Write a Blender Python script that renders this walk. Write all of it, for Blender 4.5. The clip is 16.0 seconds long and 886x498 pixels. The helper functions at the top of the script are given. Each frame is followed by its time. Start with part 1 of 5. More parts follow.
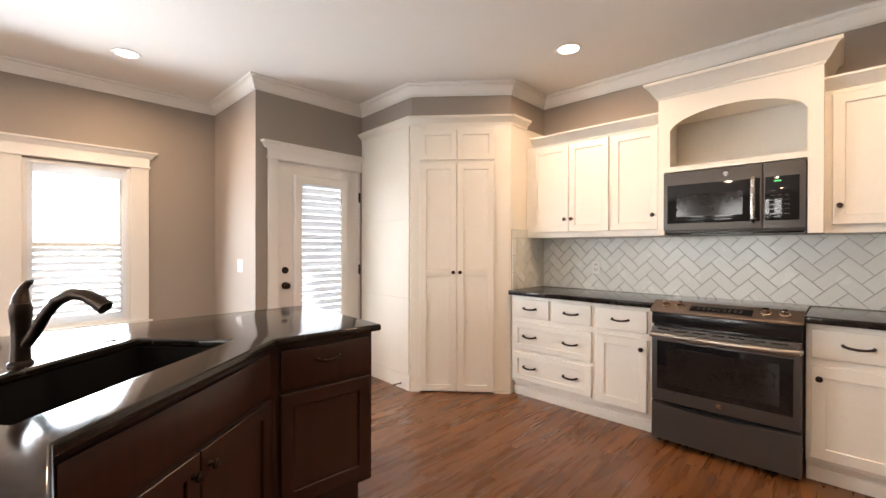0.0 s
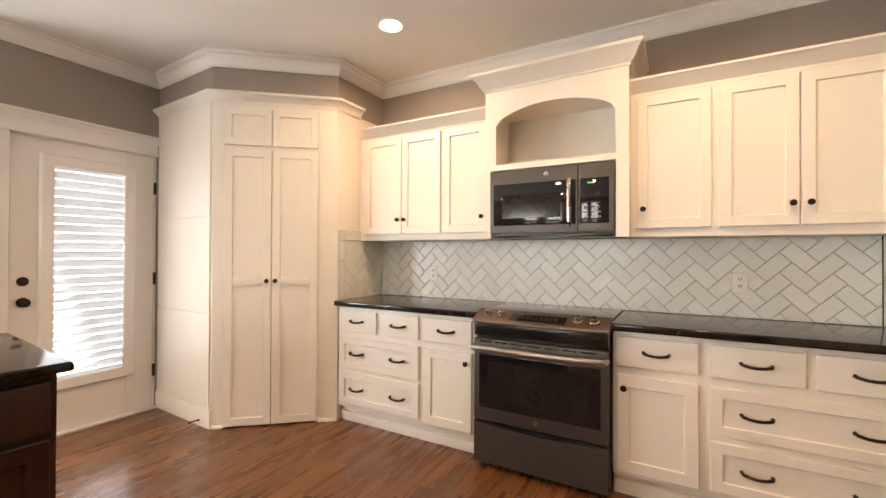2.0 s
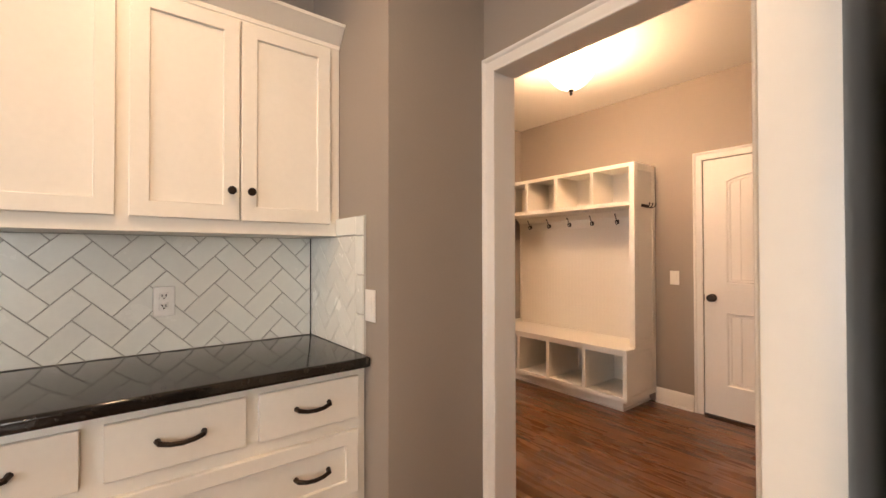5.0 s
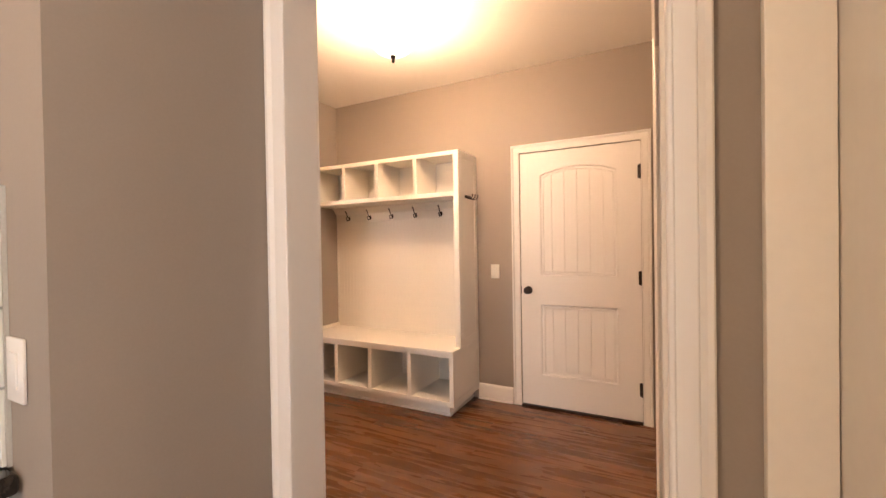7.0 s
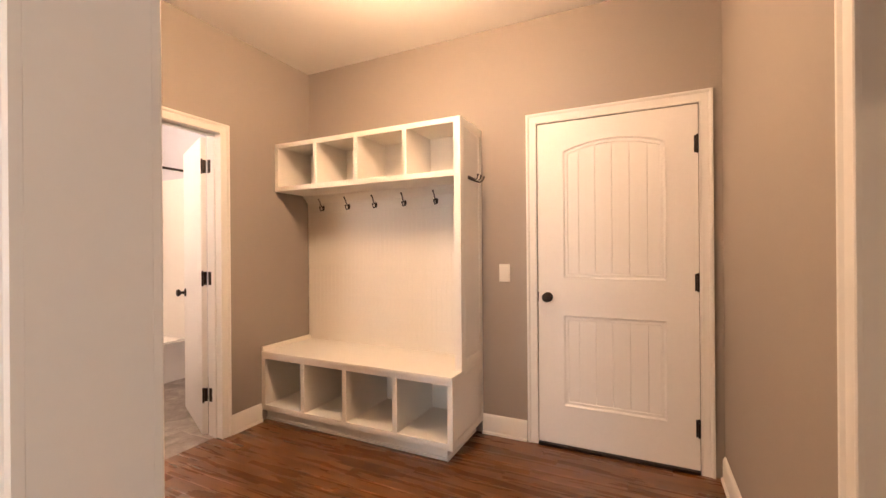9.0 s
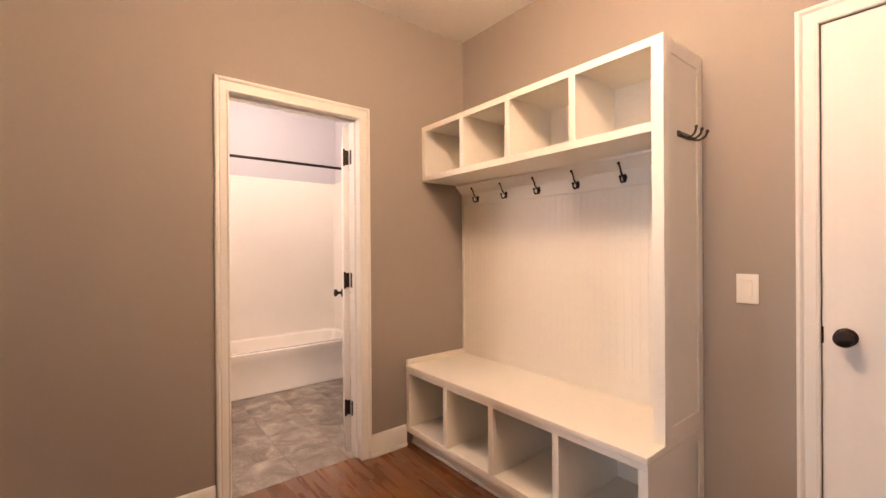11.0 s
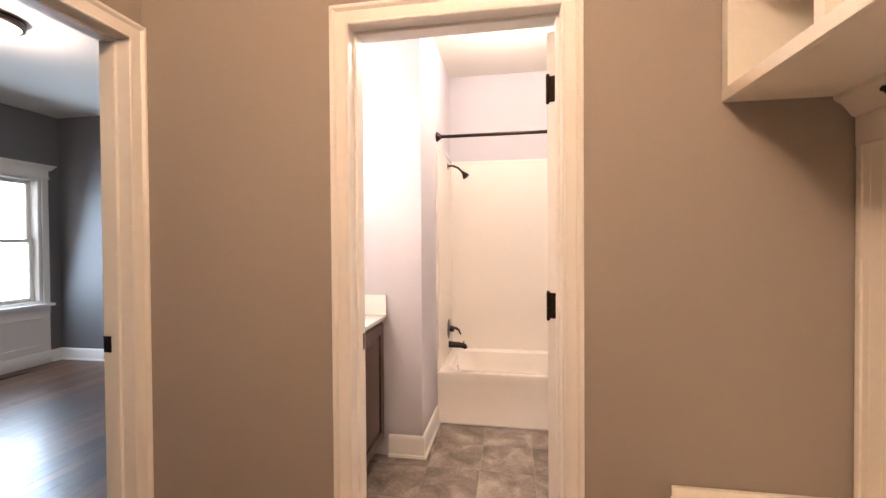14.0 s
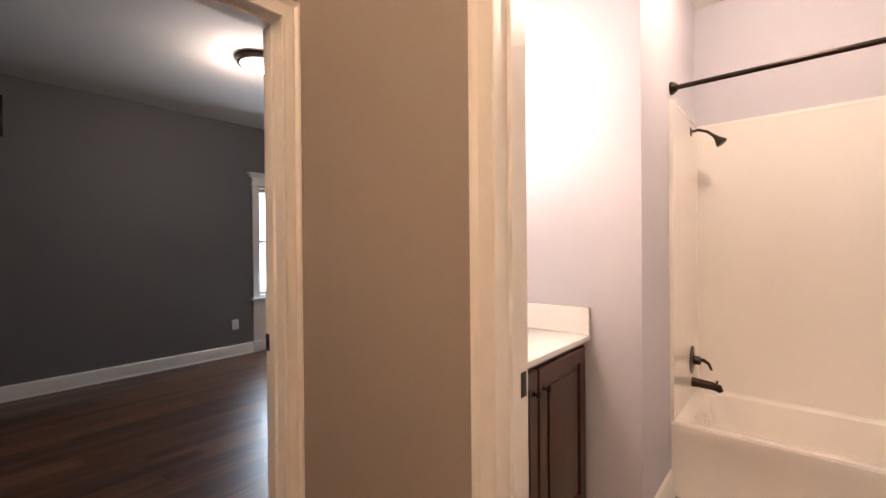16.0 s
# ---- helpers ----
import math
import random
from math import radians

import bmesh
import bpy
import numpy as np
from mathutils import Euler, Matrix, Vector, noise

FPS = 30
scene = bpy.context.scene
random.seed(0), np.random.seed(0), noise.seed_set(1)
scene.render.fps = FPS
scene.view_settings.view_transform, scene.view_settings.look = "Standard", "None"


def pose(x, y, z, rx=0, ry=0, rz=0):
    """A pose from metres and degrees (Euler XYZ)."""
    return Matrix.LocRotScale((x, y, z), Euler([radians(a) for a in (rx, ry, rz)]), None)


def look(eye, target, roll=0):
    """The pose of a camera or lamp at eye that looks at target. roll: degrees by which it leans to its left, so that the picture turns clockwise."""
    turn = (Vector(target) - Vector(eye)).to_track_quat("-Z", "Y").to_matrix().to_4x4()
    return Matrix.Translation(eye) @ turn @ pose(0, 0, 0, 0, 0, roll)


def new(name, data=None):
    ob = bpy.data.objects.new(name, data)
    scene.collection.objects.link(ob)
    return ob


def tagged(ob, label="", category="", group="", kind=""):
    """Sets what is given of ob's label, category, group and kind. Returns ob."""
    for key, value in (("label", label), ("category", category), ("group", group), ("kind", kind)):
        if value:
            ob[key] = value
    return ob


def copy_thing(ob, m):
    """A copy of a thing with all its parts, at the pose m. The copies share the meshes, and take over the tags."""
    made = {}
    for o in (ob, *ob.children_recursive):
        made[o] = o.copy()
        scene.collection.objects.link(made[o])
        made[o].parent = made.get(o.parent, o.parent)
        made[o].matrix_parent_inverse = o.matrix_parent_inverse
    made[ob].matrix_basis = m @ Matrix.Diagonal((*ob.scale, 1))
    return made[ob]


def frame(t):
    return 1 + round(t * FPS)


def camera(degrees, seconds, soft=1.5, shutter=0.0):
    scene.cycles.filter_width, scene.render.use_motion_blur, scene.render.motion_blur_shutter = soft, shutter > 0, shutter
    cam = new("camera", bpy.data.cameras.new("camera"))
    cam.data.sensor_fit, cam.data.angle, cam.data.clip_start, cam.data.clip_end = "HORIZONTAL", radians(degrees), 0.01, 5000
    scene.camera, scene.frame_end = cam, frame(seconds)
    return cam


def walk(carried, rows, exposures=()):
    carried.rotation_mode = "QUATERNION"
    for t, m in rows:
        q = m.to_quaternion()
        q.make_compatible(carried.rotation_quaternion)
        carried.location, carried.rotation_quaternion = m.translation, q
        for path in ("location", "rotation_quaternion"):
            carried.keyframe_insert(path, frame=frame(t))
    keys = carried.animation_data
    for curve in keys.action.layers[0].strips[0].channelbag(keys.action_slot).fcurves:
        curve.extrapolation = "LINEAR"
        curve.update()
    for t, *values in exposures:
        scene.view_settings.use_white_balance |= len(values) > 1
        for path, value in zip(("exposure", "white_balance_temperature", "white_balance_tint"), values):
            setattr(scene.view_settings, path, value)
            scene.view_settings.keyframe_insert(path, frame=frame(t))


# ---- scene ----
cam = camera(93.7, 16.0)
PATH = [
    (0, (1.021, -0.322, 1.285), (2.457, 1.07, 1.279), 0.1),
    (0.5, (1.187, -0.318, 1.274), (2.691, 1.0, 1.275), 0.1),
    (1, (1.382, -0.34, 1.272), (2.892, 0.972, 1.273), 0.1),
    (1.5, (1.566, -0.409, 1.274), (3.136, 0.829, 1.287), 0.1),
    (2, (1.694, -0.469, 1.283), (3.435, 0.516, 1.299), 0.2),
    (2.5, (1.866, -0.487, 1.261), (3.761, 0.152, 1.3), 0.3),
    (3, (2.039, -0.5, 1.262), (4.023, -0.246, 1.31), 0.2),
    (3.5, (2.224, -0.521, 1.256), (4.222, -0.598, 1.299), -0.2),
    (4, (2.396, -0.59, 1.241), (4.352, -1.005, 1.287), -0.3),
    (4.5, (2.49, -0.673, 1.253), (4.337, -1.439, 1.302), -0.3),
    (5, (2.631, -0.627, 1.299), (4.202, -1.865, 1.323), -0.1),
    (5.2, (2.674, -0.632, 1.313), (4.124, -2.01, 1.333), -0.1),
    (7.3, (3.015, -1.170, 1.325), (3.896, -2.966, 1.308), -0.6),
    (7.5, (3.047, -1.24, 1.306), (3.899, -3.049, 1.294), -0.3),
    (8, (3.16, -1.41, 1.283), (3.965, -3.241, 1.284), -0.1),
    (8.5, (3.247, -1.561, 1.253), (4.034, -3.399, 1.268), -0.2),
    (8.7, (3.293, -1.612, 1.255), (4.099, -3.441, 1.264), -0.3),
    (10.8, (3.615, -2.301, 1.26), (5.115, -3.625, 1.257), -0.4),
    (11, (3.65, -2.388, 1.263), (5.215, -3.633, 1.26), -0.4),
    (11.5, (3.725, -2.603, 1.281), (5.44, -3.632, 1.278), -0.4),
    (12, (3.828, -2.806, 1.275), (5.647, -3.639, 1.27), -0.0),
    (12.5, (3.993, -2.959, 1.285), (5.902, -3.556, 1.267), -0.2),
    (13, (4.181, -3.114, 1.281), (6.165, -3.368, 1.26), -0.4),
    (13.5, (4.351, -3.284, 1.304), (6.347, -3.17, 1.281), -0.6),
    (14, (4.537, -3.385, 1.293), (6.51, -3.058, 1.265), -0.4),
    (14.5, (4.752, -3.431, 1.296), (6.679, -2.896, 1.266), -0.3),
    (15, (4.921, -3.409, 1.272), (6.76, -2.623, 1.259), -0.7),
    (15.5, (5.057, -3.385, 1.267), (6.753, -2.325, 1.26), -0.6),
    (16, (5.123, -3.341, 1.262), (6.645, -2.043, 1.252), -0.5),
]
walk(cam, [(t, look(eye, target, roll)) for t, eye, target, roll in PATH],
     exposures=[(0, 0.15, 6450, 12), (2, 0.16, 6950, 13), (3.5, 0.12, 7150, 14), (5, 0.02, 6850, 13), (7.5, 0.33, 6550, 14), (8.5, 0.33, 6550, 14), (11, 0.29, 6100, 14), (13, 0.35, 6000, 13), (14.5, 0.34, 5950, 11), (15.5, 0.03, 6150, 12), (16, 0.02, 6150, 13)])

# ---- light ----
world = bpy.data.worlds.new("sky")
scene.world = world
world.use_nodes = True
wn = world.node_tree.nodes
sky = wn.new("ShaderNodeTexSky")
sky.sky_type, sky.sun_disc = 'NISHITA', False
sky.sun_elevation, sky.sun_rotation = radians(50), radians(200)
wn["Background"].inputs["Strength"].default_value = 0.15
world.node_tree.links.new(sky.outputs[0], wn["Background"].inputs["Color"])

sun = new("sun", bpy.data.lights.new("sun", 'SUN'))
sun.data.energy, sun.data.angle, sun.data.color = 3.0, radians(0.5), (1.0, 0.95, 0.88)
sun.matrix_world = look((0, 0, 20), (8.0, 14.0, -4.0))

CEIL = 2.74
WARM = (1.0, 0.67, 0.41)
GOLD = (1.0, 0.64, 0.38)
SOFT = (1.0, 0.80, 0.67)
DAY = (0.86, 0.93, 1.0)


def area_lamp(name, m, sx, sy, watts, colour, spread=180):
    d = bpy.data.lights.new(name, 'AREA')
    d.shape, d.size, d.size_y, d.energy, d.color, d.spread = 'RECTANGLE', sx, sy, watts, colour, radians(spread)
    o = new(name, d)
    o.matrix_world = m
    return o


def point_lamp(name, loc, watts, colour, radius):
    d = bpy.data.lights.new(name, 'POINT')
    d.energy, d.color, d.shadow_soft_size = watts, colour, radius
    o = new(name, d)
    o.matrix_world = Matrix.Translation(loc)
    return o


WEST = (0.95, 2.45)             # living side windows
# third can assumed from the cabinets' brightness; last three unseen, added as fill
CANS_AND_FILL = [(3.84, 1.137), (1.61, 3.56), (3.50, -0.60), (1.70, 0.40), (-0.40, 3.56), (-0.40, 0.40)]
for cx, cy in CANS_AND_FILL:
    area_lamp("can_and_fill_lamp", pose(cx, cy, CEIL - 0.012), 0.12, 0.12, 15.0, WARM, 164)
point_lamp("mudroom_lamp", (4.40, -3.20, 2.53), 81, GOLD, 0.14)
point_lamp("bath_lamp", (7.15, -3.40, 2.60), 35, (1.0, 0.75, 0.57), 0.11)
point_lamp("vanity_lamp", (6.45, -2.27, 2.00), 28, SOFT, 0.09)
point_lamp("bedroom_lamp", (6.68, -0.14, 2.60), 27, SOFT, 0.11)
point_lamp("laundry_lamp", (2.15, -3.72, 2.60), 5.5, SOFT, 0.08)
# daylight through the openings
area_lamp("window_daylight", look((1.40, 4.20, 1.35), (1.40, 0.0, 0.6)), 0.62, 1.25, 52, DAY, 165)
area_lamp("window_daylight", look((0.20, 4.20, 1.35), (0.20, 0.0, 0.6)), 0.62, 1.25, 52, DAY, 165)
area_lamp("door_daylight", look((3.09, 3.25, 1.15), (2.6, 0.0, 1.0)), 0.42, 1.45, 4.5, DAY)
area_lamp("window_daylight", look((7.88, 1.56, 1.35), (7.6, -2.0, 0.4)), 0.70, 1.15, 30, (0.70, 0.85, 1.0))

for wy in WEST:
    area_lamp("window_daylight", look((-2.06, wy, 1.40), (2.0, wy, 1.10)), 0.85, 1.45, 13, (1.0, 0.95, 0.84), 150)


# ---- materials ----
def mat(name, colour, rough=0.5, metal=0.0, grain=0.06, scale=6.0, fine=90.0, bump=0.05, coat=0.0, var=0.0, stretch=(1, 1, 1), spec=0.5, island=False):
    """A painted or plain surface with stains at a large scale, grain at a fine one and a slight relief."""
    m = bpy.data.materials.new(name)
    m.use_nodes = True
    n, l = m.node_tree.nodes, m.node_tree.links
    b = n["Principled BSDF"]
    b.inputs["Metallic"].default_value = metal
    b.inputs["Coat Weight"].default_value = coat
    b.inputs["Coat Roughness"].default_value = 0.08
    b.inputs["Specular IOR Level"].default_value = spec
    tc = n.new("ShaderNodeTexCoord")
    mp = n.new("ShaderNodeMapping")
    mp.inputs["Scale"].default_value = stretch
    l.new(tc.outputs["Object"], mp.inputs["Vector"])
    big, small = n.new("ShaderNodeTexNoise"), n.new("ShaderNodeTexNoise")
    big.inputs["Scale"].default_value, big.inputs["Detail"].default_value = scale, 4.0
    small.inputs["Scale"].default_value, small.inputs["Detail"].default_value = fine, 3.0
    l.new(mp.outputs[0], big.inputs["Vector"])
    l.new(mp.outputs[0], small.inputs["Vector"])
    add = n.new("ShaderNodeMath")
    add.operation = 'ADD'
    l.new(big.outputs[0], add.inputs[0])
    l.new(small.outputs[0], add.inputs[1])
    rng = n.new("ShaderNodeMapRange")
    rng.inputs["From Min"].default_value, rng.inputs["From Max"].default_value = 0.6, 1.4
    rng.inputs["To Min"].default_value, rng.inputs["To Max"].default_value = 1 - grain, 1 + grain
    l.new(add.outputs[0], rng.inputs["Value"])
    val = rng.outputs[0]
    if var:
        src = n.new("ShaderNodeNewGeometry") if island else n.new("ShaderNodeObjectInfo")
        r2 = n.new("ShaderNodeMapRange")
        r2.inputs["To Min"].default_value, r2.inputs["To Max"].default_value = 1 - var, 1 + var
        l.new(src.outputs["Random Per Island" if island else "Random"], r2.inputs["Value"])
        mul = n.new("ShaderNodeMath")
        mul.operation = 'MULTIPLY'
        l.new(val, mul.inputs[0])
        l.new(r2.outputs[0], mul.inputs[1])
        val = mul.outputs[0]
    sc = n.new("ShaderNodeVectorMath")
    sc.operation = 'SCALE'
    sc.inputs[0].default_value = colour
    l.new(val, sc.inputs["Scale"])
    l.new(sc.outputs[0], b.inputs["Base Color"])
    rr = n.new("ShaderNodeMapRange")
    rr.inputs["To Min"].default_value, rr.inputs["To Max"].default_value = max(0.02, rough * 0.8), min(1.0, rough * 1.2)
    l.new(big.outputs[0], rr.inputs["Value"])
    l.new(rr.outputs[0], b.inputs["Roughness"])
    if bump:
        bp = n.new("ShaderNodeBump")
        bp.inputs["Strength"].default_value, bp.inputs["Distance"].default_value = bump, 0.002
        l.new(add.outputs[0], bp.inputs["Height"])
        l.new(bp.outputs[0], b.inputs["Normal"])
    return m


def wood(name, dark, light, rough=0.3, coat=0.0, island=False, along=(1.2, 16, 16), var=0.25, soft=False):
    """Wood with grain drawn out along x, stained between two tones, each board of its own tone."""
    m = bpy.data.materials.new(name)
    m.use_nodes = True
    n, l = m.node_tree.nodes, m.node_tree.links
    b = n["Principled BSDF"]
    b.inputs["Coat Weight"].default_value = coat
    b.inputs["Coat Roughness"].default_value = 0.12
    tc, mp = n.new("ShaderNodeTexCoord"), n.new("ShaderNodeMapping")
    mp.inputs["Scale"].default_value = along
    src = n.new("ShaderNodeNewGeometry") if island else n.new("ShaderNodeObjectInfo")
    rnd = src.outputs["Random Per Island" if island else "Random"]
    shift = n.new("ShaderNodeVectorMath")
    shift.operation = 'SCALE'
    shift.inputs[0].default_value = (31, 17, 9)
    l.new(rnd, shift.inputs["Scale"])
    l.new(shift.outputs[0], mp.inputs["Location"])
    l.new(tc.outputs["Object"], mp.inputs["Vector"])
    g1, g2 = n.new("ShaderNodeTexNoise"), n.new("ShaderNodeTexNoise")
    g1.inputs["Scale"].default_value, g1.inputs["Detail"].default_value, g1.inputs["Distortion"].default_value = 1.6, 4.0 if soft else 5.0, 0.35 if soft else 1.2
    g2.inputs["Scale"].default_value, g2.inputs["Detail"].default_value = 9.0, 4.0
    l.new(mp.outputs[0], g1.inputs["Vector"])
    l.new(mp.outputs[0], g2.inputs["Vector"])
    mix = n.new("ShaderNodeMath")
    mix.operation = 'MULTIPLY_ADD'
    mix.inputs[1].default_value = 0.18 if soft else 0.24
    l.new(g2.outputs[0], mix.inputs[0])
    l.new(g1.outputs[0], mix.inputs[2])
    r2 = n.new("ShaderNodeMapRange")
    r2.inputs["To Min"].default_value, r2.inputs["To Max"].default_value = -var, var
    l.new(rnd, r2.inputs["Value"])
    ad = n.new("ShaderNodeMath")
    l.new(mix.outputs[0], ad.inputs[0])
    l.new(r2.outputs[0], ad.inputs[1])
    ramp = n.new("ShaderNodeValToRGB")
    ramp.color_ramp.elements[0].position, ramp.color_ramp.elements[0].color = 0.40, (*dark, 1)
    ramp.color_ramp.elements[1].position, ramp.color_ramp.elements[1].color = 0.95, (*light, 1)
    l.new(ad.outputs[0], ramp.inputs[0])
    l.new(ramp.outputs[0], b.inputs["Base Color"])
    rr = n.new("ShaderNodeMapRange")
    rr.inputs["To Min"].default_value, rr.inputs["To Max"].default_value = rough * 0.75, rough * 1.3
    l.new(g1.outputs[0], rr.inputs["Value"])
    l.new(rr.outputs[0], b.inputs["Roughness"])
    bp = n.new("ShaderNodeBump")
    bp.inputs["Strength"].default_value, bp.inputs["Distance"].default_value = 0.08, 0.002
    l.new(g2.outputs[0], bp.inputs["Height"])
    l.new(bp.outputs[0], b.inputs["Normal"])
    return m


def stone(name, dark, mid, light, rough, scale, coat=0.0, var=0.0):
    """Mottled stone or vinyl in three tones with veins."""
    m = bpy.data.materials.new(name)
    m.use_nodes = True
    n, l = m.node_tree.nodes, m.node_tree.links
    b = n["Principled BSDF"]
    b.inputs["Roughness"].default_value, b.inputs["Coat Weight"].default_value = rough, coat
    b.inputs["Coat Roughness"].default_value = 0.03
    tc = n.new("ShaderNodeTexCoord")
    src = n.new("ShaderNodeObjectInfo")
    shift, vadd = n.new("ShaderNodeVectorMath"), n.new("ShaderNodeVectorMath")
    shift.operation = 'SCALE'
    shift.inputs[0].default_value = (13, 7, 3)
    l.new(src.outputs["Random"], shift.inputs["Scale"])
    l.new(shift.outputs[0], vadd.inputs[0])
    l.new(tc.outputs["Object"], vadd.inputs[1])
    a, c = n.new("ShaderNodeTexNoise"), n.new("ShaderNodeTexNoise")
    a.inputs["Scale"].default_value, a.inputs["Detail"].default_value, a.inputs["Distortion"].default_value = scale, 8.0, 0.8
    c.inputs["Scale"].default_value, c.inputs["Detail"].default_value = scale * 9, 4.0
    l.new(vadd.outputs[0], a.inputs["Vector"])
    l.new(vadd.outputs[0], c.inputs["Vector"])
    mix = n.new("ShaderNodeMath")
    mix.operation = 'MULTIPLY_ADD'
    mix.inputs[1].default_value = 0.30
    l.new(c.outputs[0], mix.inputs[0])
    l.new(a.outputs[0], mix.inputs[2])
    ramp = n.new("ShaderNodeValToRGB")
    e = ramp.color_ramp.elements
    e[0].position, e[0].color = 0.45, (*dark, 1)
    e[1].position, e[1].color = 0.90, (*light, 1)
    k = e.new(0.64)
    k.color = (*mid, 1)
    l.new(mix.outputs[0], ramp.inputs[0])
    l.new(ramp.outputs[0], b.inputs["Base Color"])
    return m


def glow(name, colour, strength):
    m = bpy.data.materials.new(name)
    m.use_nodes = True
    b = m.node_tree.nodes["Principled BSDF"]
    b.inputs["Base Color"].default_value = (*colour, 1)
    b.inputs["Emission Color"].default_value = (*colour, 1)
    b.inputs["Emission Strength"].default_value = strength
    return m


def glass(name, colour=(1, 1, 1), rough=0.0):
    m = bpy.data.materials.new(name)
    m.use_nodes = True
    b = m.node_tree.nodes["Principled BSDF"]
    b.inputs["Base Color"].default_value = (*colour, 1)
    b.inputs["Transmission Weight"].default_value, b.inputs["Roughness"].default_value, b.inputs["IOR"].default_value = 1.0, rough, 1.45
    return m


M_WALL = mat("taupe_wall_paint", (0.318, 0.272, 0.232), 0.75, grain=0.03, scale=1.5, fine=160, bump=0.06)
M_BEDWALL = mat("slate_grey_wall_paint", (0.155, 0.15, 0.152), 0.7, grain=0.04, scale=1.5, fine=160, bump=0.06)
M_BATHWALL = mat("pale_lilac_wall_paint", (0.55, 0.535, 0.575), 0.7, grain=0.03, scale=1.5, fine=160, bump=0.06)
M_CEIL = mat("ceiling_paint", (0.78, 0.75, 0.70), 0.9, grain=0.02, scale=2.0, fine=120, bump=0.10)
M_TRIM = mat("white_trim_paint", (0.79, 0.765, 0.72), 0.38, grain=0.012, scale=3, fine=60, bump=0.0)
M_CAB = mat("cream_cabinet_paint", (0.83, 0.785, 0.70), 0.36, grain=0.025, scale=3, fine=50, bump=0.04)
M_DOORP = mat("white_door_paint", (0.80, 0.77, 0.73), 0.42, grain=0.02, scale=3, fine=60, bump=0.05)
M_BRONZE = mat("oil_rubbed_bronze", (0.035, 0.025, 0.02), 0.35, metal=0.9, grain=0.3, scale=40, fine=200)
M_BLACK = mat("black_enamel", (0.012, 0.011, 0.011), 0.18, grain=0.2, scale=10, fine=100, bump=0.0)
M_BLACKGLASS = mat("black_glass", (0.010, 0.010, 0.011), 0.05, grain=0.1, scale=4, fine=40, bump=0.0, coat=0.1)
M_SCREEN = mat("oven_window_glass", (0.016, 0.014, 0.013), 0.10, grain=0.1, scale=4, fine=40, bump=0.0)
M_SLATE = mat("slate_steel", (0.105, 0.097, 0.091), 0.42, metal=0.75, grain=0.05, scale=3, fine=150, bump=0.02, stretch=(1, 1, 12))
M_COPPER = mat("slate_control_panel", (0.18, 0.138, 0.110), 0.38, metal=0.75, grain=0.05, scale=3, fine=150, bump=0.02)
M_STEEL = mat("brushed_steel", (0.50, 0.485, 0.46), 0.27, metal=1.0, grain=0.05, scale=4, fine=200, bump=0.02, stretch=(1, 12, 12))
M_KNOB = mat("bronzed_steel", (0.42, 0.33, 0.26), 0.22, metal=1.0, grain=0.04, scale=4, fine=150, bump=0.01)
M_DULLSTEEL = mat("dull_slate_steel", (0.36, 0.335, 0.31), 0.30, metal=1.0, grain=0.05, scale=4, fine=200, bump=0.02, stretch=(1, 12, 12))
M_CHROME = mat("chrome", (0.75, 0.74, 0.72), 0.10, metal=1.0, grain=0.02, bump=0.0)
M_TILE = mat("glazed_white_tile", (0.75, 0.755, 0.70), 0.26, grain=0.03, scale=8, fine=60, bump=0.03, var=0.05, coat=0.08)
M_GROUT = mat("tile_grout", (0.47, 0.46, 0.42), 0.9, grain=0.1, scale=20, fine=200, bump=0.2)
M_GRANITE = stone("black_granite", (0.006, 0.005, 0.0045), (0.011, 0.009, 0.0075), (0.030, 0.024, 0.019), 0.10, 30)
M_SINK = mat("black_composite", (0.006, 0.006, 0.006), 0.7, spec=0.12, grain=0.2, scale=40, fine=300)
M_CHERRY = wood("dark_cherry_wood", (0.012, 0.0035, 0.002), (0.036, 0.010, 0.005), 0.34, coat=0.08, along=(14, 14, 1.2), var=0.05)
M_VANITY = wood("espresso_wood", (0.028, 0.009, 0.005), (0.085, 0.029, 0.015), 0.35, coat=0.08, along=(14, 14, 1.2), var=0.05)
M_FLOOR = wood("oak_floor", (0.104, 0.0375, 0.0105), (0.196, 0.078, 0.0235), 0.27, coat=0.12, along=(1.1, 12, 12), var=0.11, soft=True)
M_FLOOR2 = wood("oak_floor_far", (0.104, 0.0375, 0.0105), (0.196, 0.078, 0.0235), 0.27, coat=0.12, island=True, along=(1.1, 12, 12), var=0.11, soft=True)
M_BEDFLOOR = wood("dark_oak_floor", (0.028, 0.011, 0.005), (0.150, 0.064, 0.028), 0.34, coat=0.10, var=0.24)
M_VINYL = stone("grey_stone_vinyl", (0.105, 0.082, 0.066), (0.215, 0.176, 0.146), (0.44, 0.38, 0.33), 0.35, 6)
M_TUB = mat("white_acrylic", (0.90, 0.85, 0.785), 0.15, grain=0.01, scale=2, fine=20, bump=0.0, coat=0.4)
M_VTOP = mat("white_cultured_marble", (0.86, 0.85, 0.82), 0.12, grain=0.03, scale=8, fine=40, bump=0.0, coat=0.4)
M_PLATE = mat("white_plastic", (0.80, 0.78, 0.74), 0.35, grain=0.01, bump=0.0)
M_GLASS = glass("window_glass")
M_LAMPGLASS = glow("frosted_lamp_glass", (1.0, 0.86, 0.66), 9.0)
M_CANGLOW = glow("lit_can_lens", (1.0, 0.84, 0.62), 14.0)
M_DISPLAY = glow("green_display", (0.1, 0.8, 0.25), 0.15)
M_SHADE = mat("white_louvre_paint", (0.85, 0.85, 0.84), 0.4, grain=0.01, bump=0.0)
